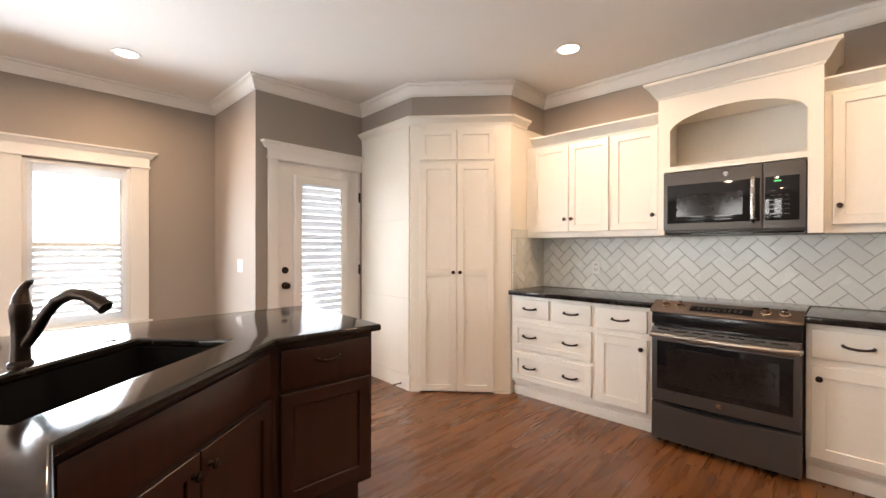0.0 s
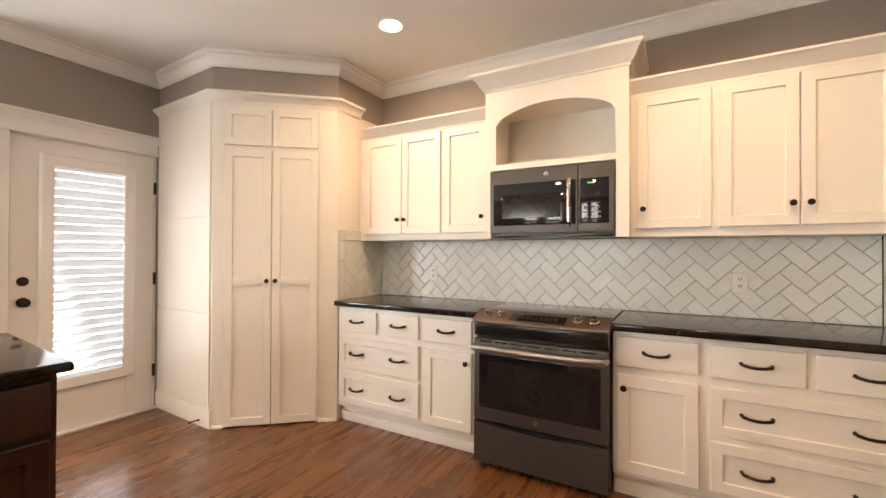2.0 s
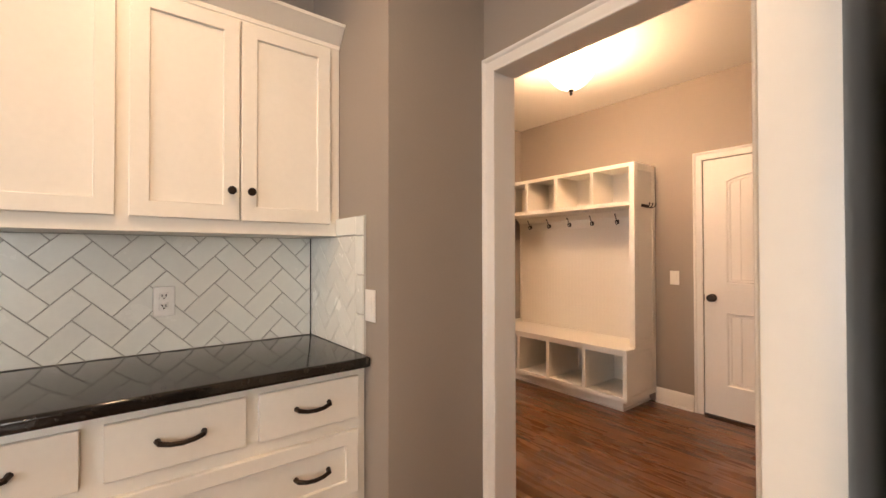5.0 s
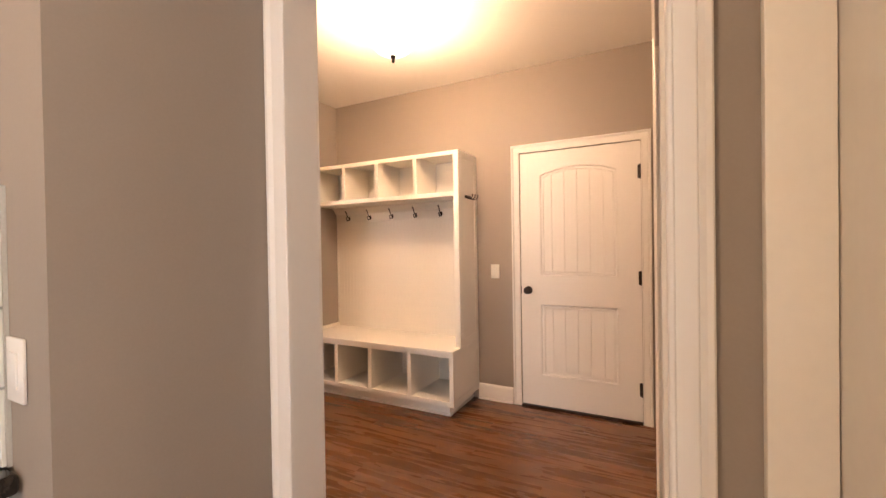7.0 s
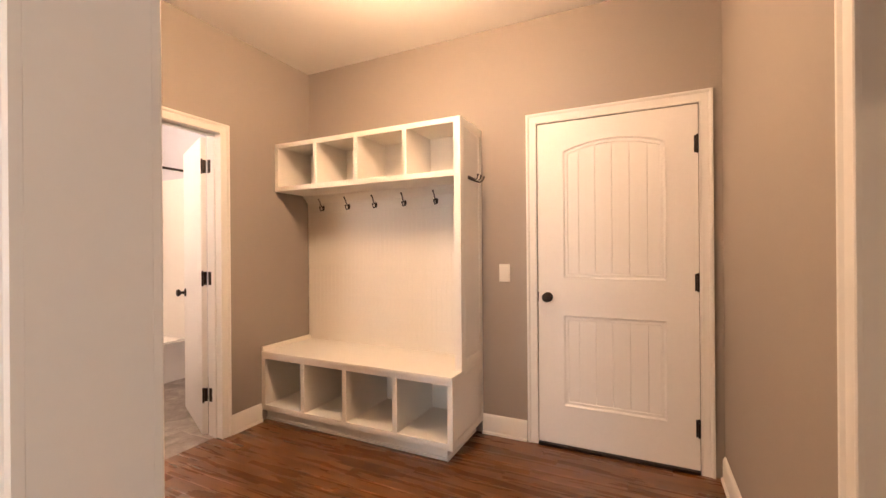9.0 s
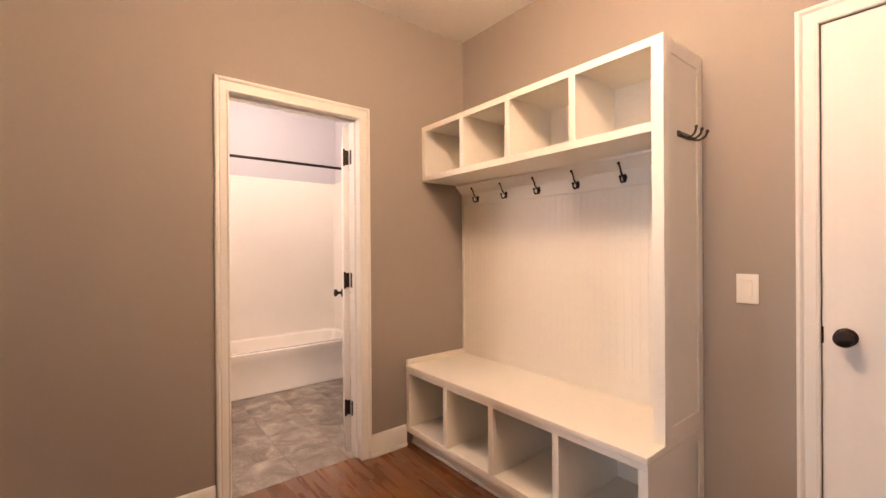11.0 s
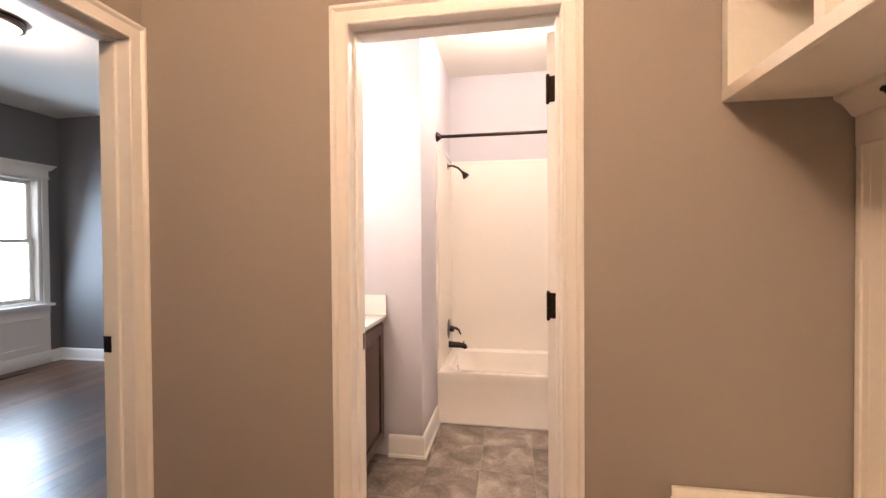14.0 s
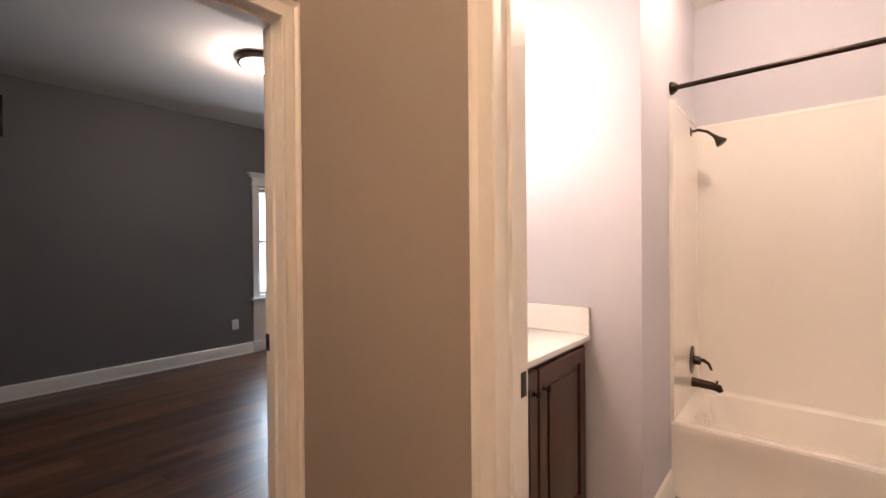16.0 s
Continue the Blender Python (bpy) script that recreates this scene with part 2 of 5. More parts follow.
_n, _l = M_SHADE.node_tree.nodes, M_SHADE.node_tree.links
_t, _m = _n.new("ShaderNodeBsdfTranslucent"), _n.new("ShaderNodeMixShader")
_t.inputs["Color"].default_value = (0.80, 0.82, 0.84, 1)
_m.inputs[0].default_value = 0.68
_l.new(_n["Principled BSDF"].outputs[0], _m.inputs[1])
_l.new(_t.outputs[0], _m.inputs[2])
_l.new(_m.outputs[0], _n["Material Output"].inputs["Surface"])
M_HAZE = glow("bright_overcast_haze", (0.95, 0.98, 1.0), 4.0)
M_GRASS = mat("lawn", (0.17, 0.21, 0.11), 0.9, grain=0.4, scale=0.5, fine=30)
M_FRIDGE = mat("dark_fridge_enamel", (0.016, 0.012, 0.009), 0.65, grain=0.06, scale=3, fine=120, bump=0.02, spec=0.12)


# ---- building blocks ----
def bm_of(*boxes, bevel=0.0, seg=2):
    """One bmesh of boxes (x0, x1, y0, y1, z0, z1)."""
    bm = bmesh.new()
    for x0, x1, y0, y1, z0, z1 in boxes:
        m = Matrix.Translation(((x0 + x1) / 2, (y0 + y1) / 2, (z0 + z1) / 2)) @ Matrix.Diagonal((abs(x1 - x0), abs(y1 - y0), abs(z1 - z0), 1))
        bmesh.ops.create_cube(bm, size=1.0, matrix=m)
    if bevel:
        bmesh.ops.bevel(bm, geom=bm.edges[:], offset=bevel, segments=seg, affect='EDGES', profile=0.6, clamp_overlap=True)
    return bm


def cyl(bm, p0, p1, r0, r1=None, n=16):
    p0, p1 = Vector(p0), Vector(p1)
    d = p1 - p0
    m = Matrix.Translation((p0 + p1) / 2) @ d.to_track_quat('Z', 'Y').to_matrix().to_4x4()
    bmesh.ops.create_cone(bm, cap_ends=True, segments=n, radius1=r0, radius2=r0 if r1 is None else r1, depth=d.length, matrix=m)
    return bm


def ball(bm, c, r, squash=(1, 1, 1), u=16, v=10):
    bmesh.ops.create_uvsphere(bm, u_segments=u, v_segments=v, radius=r, matrix=Matrix.Translation(c) @ Matrix.Diagonal((*squash, 1)))
    return bm


def lathe(bm, prof, m=None, n=24):
    """Turns (radius, height) about z."""
    rings = []
    for r, z in prof:
        rings.append([bm.verts.new((r * math.cos(2 * math.pi * i / n), r * math.sin(2 * math.pi * i / n), z)) for i in range(n)])
    made = [v for ring in rings for v in ring]
    for a, b in zip(rings, rings[1:]):
        for i in range(n):
            bm.faces.new((a[i], a[(i + 1) % n], b[(i + 1) % n], b[i]))
    if m is not None:
        bmesh.ops.transform(bm, matrix=m, verts=made)
    return bm


def tube(bm, pts, r, n=10):
    """A round bar along a line of points; r is a number or one for each point."""
    pts = [Vector(p) for p in pts]
    rs = r if isinstance(r, (list, tuple)) else [r] * len(pts)
    rings, up = [], None
    for i, p in enumerate(pts):
        t = (pts[min(i + 1, len(pts) - 1)] - pts[max(i - 1, 0)]).normalized()
        if up is None:
            up = t.orthogonal().normalized()
        up = (up - t * up.dot(t)).normalized()
        side = t.cross(up)
        rings.append([bm.verts.new(p + rs[i] * (math.cos(2 * math.pi * k / n) * up + math.sin(2 * math.pi * k / n) * side)) for k in range(n)])
    for a, b in zip(rings, rings[1:]):
        for k in range(n):
            bm.faces.new((a[k], a[(k + 1) % n], b[(k + 1) % n], b[k]))
    bm.faces.new(rings[0][::-1])
    bm.faces.new(rings[-1])
    return bm


def sweep(bm, path, normal, prof, closed=False):
    """A moulding: the profile (a, b) runs along the path with mitred corners; a lies to the left of it, b along the normal."""
    P, N = [Vector(p) for p in path], Vector(normal)
    k = len(P)
    rings = []
    for i in range(k):
        t0 = (P[i] - P[i - 1]).normalized() if (closed or i) else None
        t1 = (P[(i + 1) % k] - P[i]).normalized() if (closed or i < k - 1) else None
        t0, t1 = t0 or t1, t1 or t0
        s0, s1 = N.cross(t0), N.cross(t1)
        s = (s0 + s1) / (1 + s0.dot(s1))
        rings.append([bm.verts.new(P[i] + a * s + b * N) for a, b in prof])
    q = len(prof)
    for i in range(k if closed else k - 1):
        a, b = rings[i], rings[(i + 1) % k]
        for j in range(q):
            bm.faces.new((a[j], a[(j + 1) % q], b[(j + 1) % q], b[j]))
    if not closed:
        bm.faces.new(rings[0][::-1])
        bm.faces.new(rings[-1])
    return bm


def prism(bm, pts, z0, z1):
    """A flat outline (x, y) raised from z0 to z1."""
    a = [bm.verts.new((x, y, z0)) for x, y in pts]
    b = [bm.verts.new((x, y, z1)) for x, y in pts]
    k = len(pts)
    for i in range(k):
        bm.faces.new((a[i], a[(i + 1) % k], b[(i + 1) % k], b[i]))
    bm.faces.new(a[::-1])
    bm.faces.new(b)
    return bm


def smooth(me, angle=35):
    for p in me.polygons:
        p.use_smooth = True
    me.set_sharp_from_angle(angle=radians(angle))


def part(name, bm, material, parent=None, label="", flat=False):
    bmesh.ops.recalc_face_normals(bm, faces=bm.faces)
    me = bpy.data.meshes.new(name)
    bm.to_mesh(me)
    bm.free()
    me.materials.append(material)
    if not flat:
        smooth(me)
    ob = new(name, me)
    ob.parent = parent
    if label:
        ob["label"] = label
    return ob


def setting(name, bm, material, label="", category=""):
    return tagged(part(name, bm, material), label, category, kind="structure")


def thing(name, m, label, category, group=""):
    ob = new(name)
    ob.matrix_basis = m
    ob.empty_display_size = 0.1
    return tagged(ob, label, category, group)


def shaker(name, parent, x0, x1, z0, z1, y, material, rail=0.062, thick=0.02, label=""):
    """A framed front with a sunk panel; its face lies at y and it looks to -y."""
    bm = sweep(bmesh.new(), [(x0, y + thick, z0), (x1, y + thick, z0), (x1, y + thick, z1), (x0, y + thick, z1)], (0, -1, 0),
               [(0, 0), (0, thick - 0.003), (0.003, thick), (rail - 0.0025, thick), (rail, thick - 0.003), (rail, 0)], closed=True)
    ob = part(name, bm, material, parent, label)
    part("panel", bm_of((x0 + rail - 0.004, x1 - rail + 0.004, y + 0.011, y + thick - 0.001, z0 + rail - 0.004, z1 - rail + 0.004)), material, ob)
    return ob


def slab_front(name, parent, x0, x1, z0, z1, y, material, thick=0.02):
    return part(name, bm_of((x0, x1, y, y + thick, z0, z1), bevel=0.005, seg=3), material, parent)


def pull(parent, x, y, z, w=0.116):
    """A bowed bar handle on a front that looks to -y."""
    pts = [(x - w / 2, y, z + 0.004), (x - w / 2 + 0.004, y - 0.02, z + 0.002), (x - w / 4, y - 0.029, z - 0.003), (x, y - 0.031, z - 0.005),
           (x + w / 4, y - 0.029, z - 0.003), (x + w / 2 - 0.004, y - 0.02, z + 0.002), (x + w / 2, y, z + 0.004)]
    bm = tube(bmesh.new(), pts, [0.0090, 0.0080, 0.0070, 0.0072, 0.0070, 0.0080, 0.0090], 8)
    return part("handle", bm, M_BRONZE, parent, "dark bronze bow handle")


def cab_knob(parent, x, y, z, r=0.016):
    bm = bmesh.new()
    lathe(bm, [(0.0005, 0), (0.010, 0), (0.008, 0.004), (0.0055, 0.010), (0.008, 0.016), (r, 0.020), (r, 0.026), (r * 0.7, 0.030), (0.0005, 0.031)],
          Matrix.Translation((x, y, z)) @ pose(0, 0, 0, 90), 16)
    return part("knob", bm, M_BRONZE, parent, "dark bronze round knob")


def wall_plate(m, w, h, label, category, name, kind="switch"):
    t = thing(name, m, label, category)
    pl = part("plate", bm_of((-w / 2, w / 2, -0.006, 0, -h / 2, h / 2), bevel=0.003), M_PLATE, t)
    if kind == "switch":
        part("rocker", bm_of((-0.017, 0.017, -0.010, -0.005, -0.034, 0.034), bevel=0.002), M_PLATE, t)
    else:
        for dz in (-0.020, 0.020):
            o = part("socket", bm_of((-0.016, 0.016, -0.0085, -0.005, dz - 0.014, dz + 0.014), bevel=0.003), M_PLATE, t)
            part("slot", bm_of((-0.008, -0.005, -0.0092, -0.008, dz - 0.002, dz + 0.007), (0.005, 0.008, -0.0092, -0.008, dz - 0.002, dz + 0.007),
                               (-0.002, 0.002, -0.0092, -0.008, dz - 0.010, dz - 0.006)), M_BLACK, o)
    return t


CASING = [(0.0, 0.0), (0.0, 0.009), (0.003, 0.012), (0.008, 0.012), (0.011, 0.008), (0.015, 0.009), (0.030, 0.0125), (0.042, 0.0135), (0.045, 0.0100), (0.049, 0.0150), (0.054, 0.0195), (0.063, 0.0195), (0.066, 0.016), (0.066, 0.0)]
CROWN = [(0.0, 0.0), (0.0, -0.108), (0.010, -0.108), (0.010, -0.096), (0.016, -0.096), (0.018, -0.084), (0.030, -0.070), (0.036, -0.050), (0.050, -0.034), (0.058, -0.030), (0.058, -0.020), (0.072, -0.012), (0.074, 0.0)]
BASE = [(0.0, 0.0), (0.024, 0.0), (0.022, 0.014), (0.014, 0.019), (0.014, 0.108), (0.010, 0.120), (0.006, 0.128), (0.0, 0.132)]


def casing(name, m, w, h, label="white painted moulded door casing", near=True):
    """Casing round an opening w wide and h high, in the frame m (x along the wall, -y out of it)."""
    bm = sweep(bmesh.new(), [(-w / 2, 0, 0), (-w / 2, 0, h), (w / 2, 0, h)] + ([(w / 2, 0, 0)] if near else []), (0, -1, 0), CASING)
    bmesh.ops.transform(bm, matrix=m, verts=bm.verts)
    return setting(name, bm, M_TRIM, label, "door casing")


def jamb(name, m, w, h, depth, stop=True):
    """The lining of an opening, with a door stop."""
    t = 0.018
    boxes = [(-w / 2 - t, -w / 2, -0.001, depth + 0.001, 0, h), (w / 2, w / 2 + t, -0.001, depth + 0.001, 0, h), (-w / 2 - t, w / 2 + t, -0.001, depth + 0.001, h, h + t)]
    if stop:
        a, b = depth * 0.35, depth * 0.35 + 0.035
        boxes += [(-w / 2, -w / 2 + 0.011, a, b, 0, h - 0.011), (w / 2 - 0.011, w / 2, a, b, 0, h - 0.011), (-w / 2, w / 2, a, b, h - 0.011, h)]
    bm = bm_of(*boxes, bevel=0.0015, seg=1)
    bmesh.ops.transform(bm, matrix=m, verts=bm.verts)
    return setting(name, bm, M_TRIM, "white painted door lining with stop", "door lining")


def base_run(path, label="white painted moulded baseboard"):
    return setting("baseboard", sweep(bmesh.new(), [(x, y, 0) for x, y in path], (0, 0, 1), BASE), M_TRIM, label, "baseboard")


# ---- structure ----
SX, SY = 4.62, 1.80            # stove wall, pantry side
RY, RX = -1.385, 3.905          # wall that ends the counter, its free end
OY, OT = -1.855, 0.105          # wall of the mudroom opening
MX0, MX1, MY0 = 2.965, 5.90, -4.37
ET = 0.12
BY, WX = 1.70, 8.50            # bedroom window wall and far wall
DY, NY = 3.29, 4.32            # back-door wall and kitchen window wall

setting("ground", bm_of((-60, 60, -60, 80, -0.45, -0.30)), M_GRASS, "green lawn outside", "lawn")


def wall(name, boxes, material, label):
    return setting(name, bm_of(*boxes), material, label, "wall")


W = 0.14
wall("wall_stove", [(SX, SX + W, RY - 0.46, DY + W, 0, CEIL)], M_WALL, "taupe painted wall behind the range")
# back-door wall with its opening
dx0, dx1, dh = 2.64, 3.51, 2.065
wall("wall_back_door", [(2.45, dx0, DY, DY + W, 0, CEIL), (dx1, SX, DY, DY + W, 0, CEIL), (dx0, dx1, DY, DY + W, dh, CEIL)], M_WALL, "taupe painted wall with back door")
wall("wall_jog", [(2.45, 2.45 + W, DY + W, NY + W, 0, CEIL)], M_WALL, "short taupe return wall beside the window")
wx = [(-0.14, 0.54), (1.06, 1.75)]
wz0, wz1 = 0.62, 1.99
wall("wall_window", [(-2.2, wx[0][0], NY, NY + W, 0, CEIL), (wx[0][1], wx[1][0], NY, NY + W, 0, CEIL), (wx[1][1], 2.45, NY, NY + W, 0, CEIL)]
     + [(a, b, NY, NY + W, 0, wz0) for a, b in wx] + [(a, b, NY, NY + W, wz1, CEIL) for a, b in wx], M_WALL, "taupe painted wall with tall windows")
wy = [-2.0] + [q for c in WEST for q in (c - 0.5, c + 0.5)] + [NY + W]
wall("wall_far_kitchen", [(-2.2 - W, -2.2, p, q, 0, CEIL) for p, q in zip(wy[::2], wy[1::2])] + [(-2.2 - W, -2.2, c - 0.5, c + 0.5, p, q) for c in WEST for p, q in ((0, 0.60), (2.20, CEIL))],
     M_WALL, "taupe painted end wall with two windows")
wall("wall_counter_end", [(RX, SX, OY, RY, 0, CEIL), (RX + 0.001, 4.90, OY - OT, OY, 0, CEIL)], M_WALL, "taupe painted wall at the counter's end")
ox0, ox1, oh = 2.957, 3.836, 2.05
wall("wall_mudroom_opening", [(-2.2, ox0 - 0.018, OY - OT, OY, 0, CEIL), (ox1 + 0.018, RX, OY - OT, OY, 0, CEIL), (ox0 - 0.018, ox1 + 0.018, OY - OT, OY, oh + 0.018, CEIL)],
     M_WALL, "taupe painted wall with cased opening")
gx0, gx1, gh = 3.075, 3.972, 2.055
wall("wall_mudroom_back", [(MX0 - 0.2, gx0 - 0.002, MY0 - W, MY0, 0, CEIL), (gx1 + 0.002, MX1 + ET, MY0 - W, MY0, 0, CEIL), (gx0 - 0.002, gx1 + 0.002, MY0 - W, MY0, gh, CEIL), (gx0 - 0.1, gx1 + 0.1, MY0 - W - 0.05, MY0 - W, 0, gh + 0.1)], M_WALL, "taupe painted mudroom wall")
ly0, ly1, lh = -2.79, -1.966, 2.04
wall("wall_laundry", [(MX0 - ET, MX0, MY0, ly0 - 0.018, 0, CEIL), (MX0 - ET, MX0, ly0 - 0.018, OY - OT, lh + 0.018, CEIL)],
     M_WALL, "taupe painted mudroom wall with laundry door")
by0, by1, bh = -3.541, -2.838, 2.04    # bath door opening
ex0, ex1, EY, EYB = 5.075, 5.838, -2.02, -1.90   # bedroom door opening
wall("wall_mudroom_doors", [(MX1, MX1 + ET, MY0, by0 - 0.018, 0, CEIL), (MX1, MX1 + ET, by1 + 0.018, EYB, 0, CEIL), (MX1, MX1 + ET, by0 - 0.018, by1 + 0.018, bh + 0.018, CEIL)], M_WALL, "taupe painted mudroom wall with bath doorway")
wall("wall_mudroom_north", [(4.76, ex0 - 0.018, EY, EYB, 0, CEIL), (ex1 + 0.018, MX1, EY, EYB, 0, CEIL), (ex0 - 0.018, ex1 + 0.018, EY, EYB, bh + 0.018, CEIL)], M_WALL, "taupe painted mudroom wall with bedroom doorway")
# bath
wall("wall_bath_vanity", [(MX1 + ET, 6.97 + W, -2.11, -1.92, 0, CEIL), (6.97, 8.30, -2.85, -2.11, 0, CEIL)], M_BATHWALL, "pale lilac painted bath wall")
wall("wall_bath_end", [(8.16, 8.30, -4.40, -2.85, 0, CEIL)], M_BATHWALL, "pale lilac painted wall over the bathtub")
wall("wall_bath_south", [(MX1 + ET, 8.30, -4.51, -4.40, 0, CEIL)], M_BATHWALL, "pale lilac painted bath wall")
# bedroom
bx0, bx1, bz0, bz1 = 7.525, 8.31, 0.66, 2.035
wall("wall_bedroom_window", [(4.76, bx0, BY, BY + W, 0, CEIL), (bx1, WX + W, BY, BY + W, 0, CEIL), (bx0, bx1, BY, BY + W, 0, bz0), (bx0, bx1, BY, BY + W, bz1, CEIL)],
     M_BEDWALL, "dark grey painted bedroom wall with window")
wall("wall_bedroom_far", [(WX, WX + W, -2.11, BY, 0, CEIL)], M_BEDWALL, "dark grey painted bedroom wall")
wall("wall_bedroom_south", [(MX1 + 0.01, WX, -1.915, -1.895, 0, CEIL), (4.76, ex0 - 0.09, -1.899, -1.885, 0, CEIL)], M_BEDWALL, "dark grey painted bedroom wall")
wall("wall_bedroom_west", [(4.76, 4.90, -1.885, BY, 0, CEIL)], M_BEDWALL, "dark grey painted bedroom wall")
# laundry room
wall("wall_laundry_room", [(1.20, 1.34, MY0, OY - OT, 0, CEIL), (1.20, MX0 - 0.2, MY0 - W, MY0, 0, CEIL)], M_WALL, "taupe laundry room wall")

for bxa, bxb, byy in ((-6.0, 4.5, NY + 0.8), (4.9, 12.0, BY + 2.2)):
    setting("backdrop", bm_of((bxa, bxb, byy, byy + 0.02, -0.30, 7.0)), M_HAZE, "bright hazy daylight beyond the windows", "backdrop")
setting("backdrop", bm_of((-3.42, -3.40, -4.0, 5.0, -0.30, 7.0)), M_HAZE, "bright hazy daylight beyond the windows", "backdrop")
FOOT = ((-2.34, 4.76, -1.96, NY + W), (4.76, 8.64, -1.96, BY + W), (1.20, 8.64, -4.55, -1.96))   # the three parts of the house
setting("ceiling", bm_of(*[(*q, CEIL, CEIL + 0.1) for q in FOOT]), M_CEIL, "off-white painted ceiling", "ceiling")
setting("subfloor", bm_of(*[(*q, -0.20, -0.016) for q in FOOT]), M_CHERRY, "wooden subfloor under the boards", "floor")

# crown moulding round the kitchen
PA, PB = (3.495, 2.475), (4.065, 1.80)
setting("crown_moulding", sweep(bmesh.new(), [(x, y, CEIL) for x, y in [(-2.2, OY), (-2.2, NY), (2.45, NY), (2.45, DY), (3.535, DY), PA, PB, (SX, SY), (SX, RY), (RX, RY), (RX, OY)]][::-1], (0, 0, 1), CROWN),
        M_TRIM, "white painted crown moulding", "crown moulding")
# soffit above the pantry, to the ceiling
setting("wall_pantry_soffit", prism(bmesh.new(), [(3.535, DY), PA, PB, (SX, SY), (SX, DY)], 2.38, CEIL), M_WALL, "taupe painted wall over the pantry", "wall")

# baseboards
base_run([(MX1, -3.61), (MX1, -3.86)][::-1])
base_run([(4.35, MY0), (4.045, MY0)][::-1])
base_run([(MX0, MY0 + 0.02), (MX0, -2.77)][::-1])
base_run([(MX1, by1 + 0.07), (MX1, EY - 0.02)])
base_run([(WX, -1.88), (WX, BY), (8.38, BY)])
base_run([(7.46, BY), (4.90, BY), (4.90, -1.87)])
base_run([(7.45, -2.85), (6.97, -2.85), (6.97, -2.64)])
base_run([(1.34, -1.96), (1.34, MY0), (2.86, MY0)])

# door casings and linings
mx, mw = (ox0 + ox1) / 2, ox1 - ox0
casing("door_casing_kitchen", pose(mx, OY, 0, 0, 0, 180), mw, oh)
casing("door_casing_opening", pose(mx, OY - OT, 0), mw, oh)
jamb("door_lining_opening", pose(mx, OY, 0, 0, 0, 180), mw, oh, OT, stop=False)
lc, lw = (ly0 + ly1) / 2, ly1 - ly0
casing("door_casing_laundry", pose(MX0, lc, 0, 0, 0, 90), lw, lh, near=False)
jamb("door_lining_laundry", pose(MX0, lc, 0, 0, 0, 90), lw, lh, ET)
bc, bw = (by0 + by1) / 2, by1 - by0
casing("door_casing_bath", pose(MX1, bc, 0, 0, 0, -90), bw, bh)
casing("door_casing_bath_inside", pose(MX1 + ET, bc, 0, 0, 0, 90), bw, bh)
jamb("door_lining_bath", pose(MX1, bc, 0, 0, 0, -90), bw, bh, ET)
ec, ew = (ex0 + ex1) / 2, ex1 - ex0
casing("door_casing_bedroom", pose(ec, EY, 0), ew, bh)
jamb("door_lining_bedroom", pose(ec, EY, 0), ew, bh, EYB - EY)
gc, gw = (gx0 + gx1) / 2, gx1 - gx0
casing("door_casing_garage", pose(gc, MY0, 0, 0, 0, 180), gw, 2.055)


def strike(m):
    t = tagged(part("strike_plate", bm_of((-0.016, 0.016, -0.003, 0, -0.030, 0.030), bevel=0.004), M_BRONZE), "dark bronze strike plate on the door lining", "strike plate")
    part("latch_hole", bm_of((-0.006, 0.006, -0.0036, -0.002, -0.013, 0.013)), M_BLACK, t)
    t.matrix_basis = m
    return t


strike(pose(ex1 - 0.001, EYB - 0.018, 0.93, 0, 0, -90))
strike(pose(MX1 + 0.100, by1 - 0.001, 0.93))
strike(pose(MX0 - 0.118, ly0 + 0.001, 0.99, 0, 0, 180))


def hinge(parent, x, y, z, w=0.034):
    bm = cyl(bmesh.new(), (x, y, z - 0.045), (x, y, z + 0.045), 0.0065, n=10)
    ball(bm, (x, y, z + 0.047), 0.0065, u=8, v=6)
    ball(bm, (x, y, z - 0.047), 0.0065, u=8, v=6)
    return part("hinge", bm, M_BRONZE, parent, "dark bronze butt hinge")


def door_knob(parent, x, y, z, sign=-1):
    """A round passage knob on a door's face; sign gives the side that it stands out to."""
    bm = lathe(bmesh.new(), [(0.0005, 0), (0.032, 0), (0.032, 0.004), (0.026, 0.009), (0.011, 0.012), (0.010, 0.030), (0.018, 0.036), (0.027, 0.044), (0.0285, 0.053), (0.024, 0.061), (0.012, 0.065), (0.0005, 0.066)],
               Matrix.Translation((x, y, z)) @ pose(0, 0, 0, 90 if sign < 0 else -90), 20)
    return part("knob", bm, M_BRONZE, parent, "dark bronze door knob")


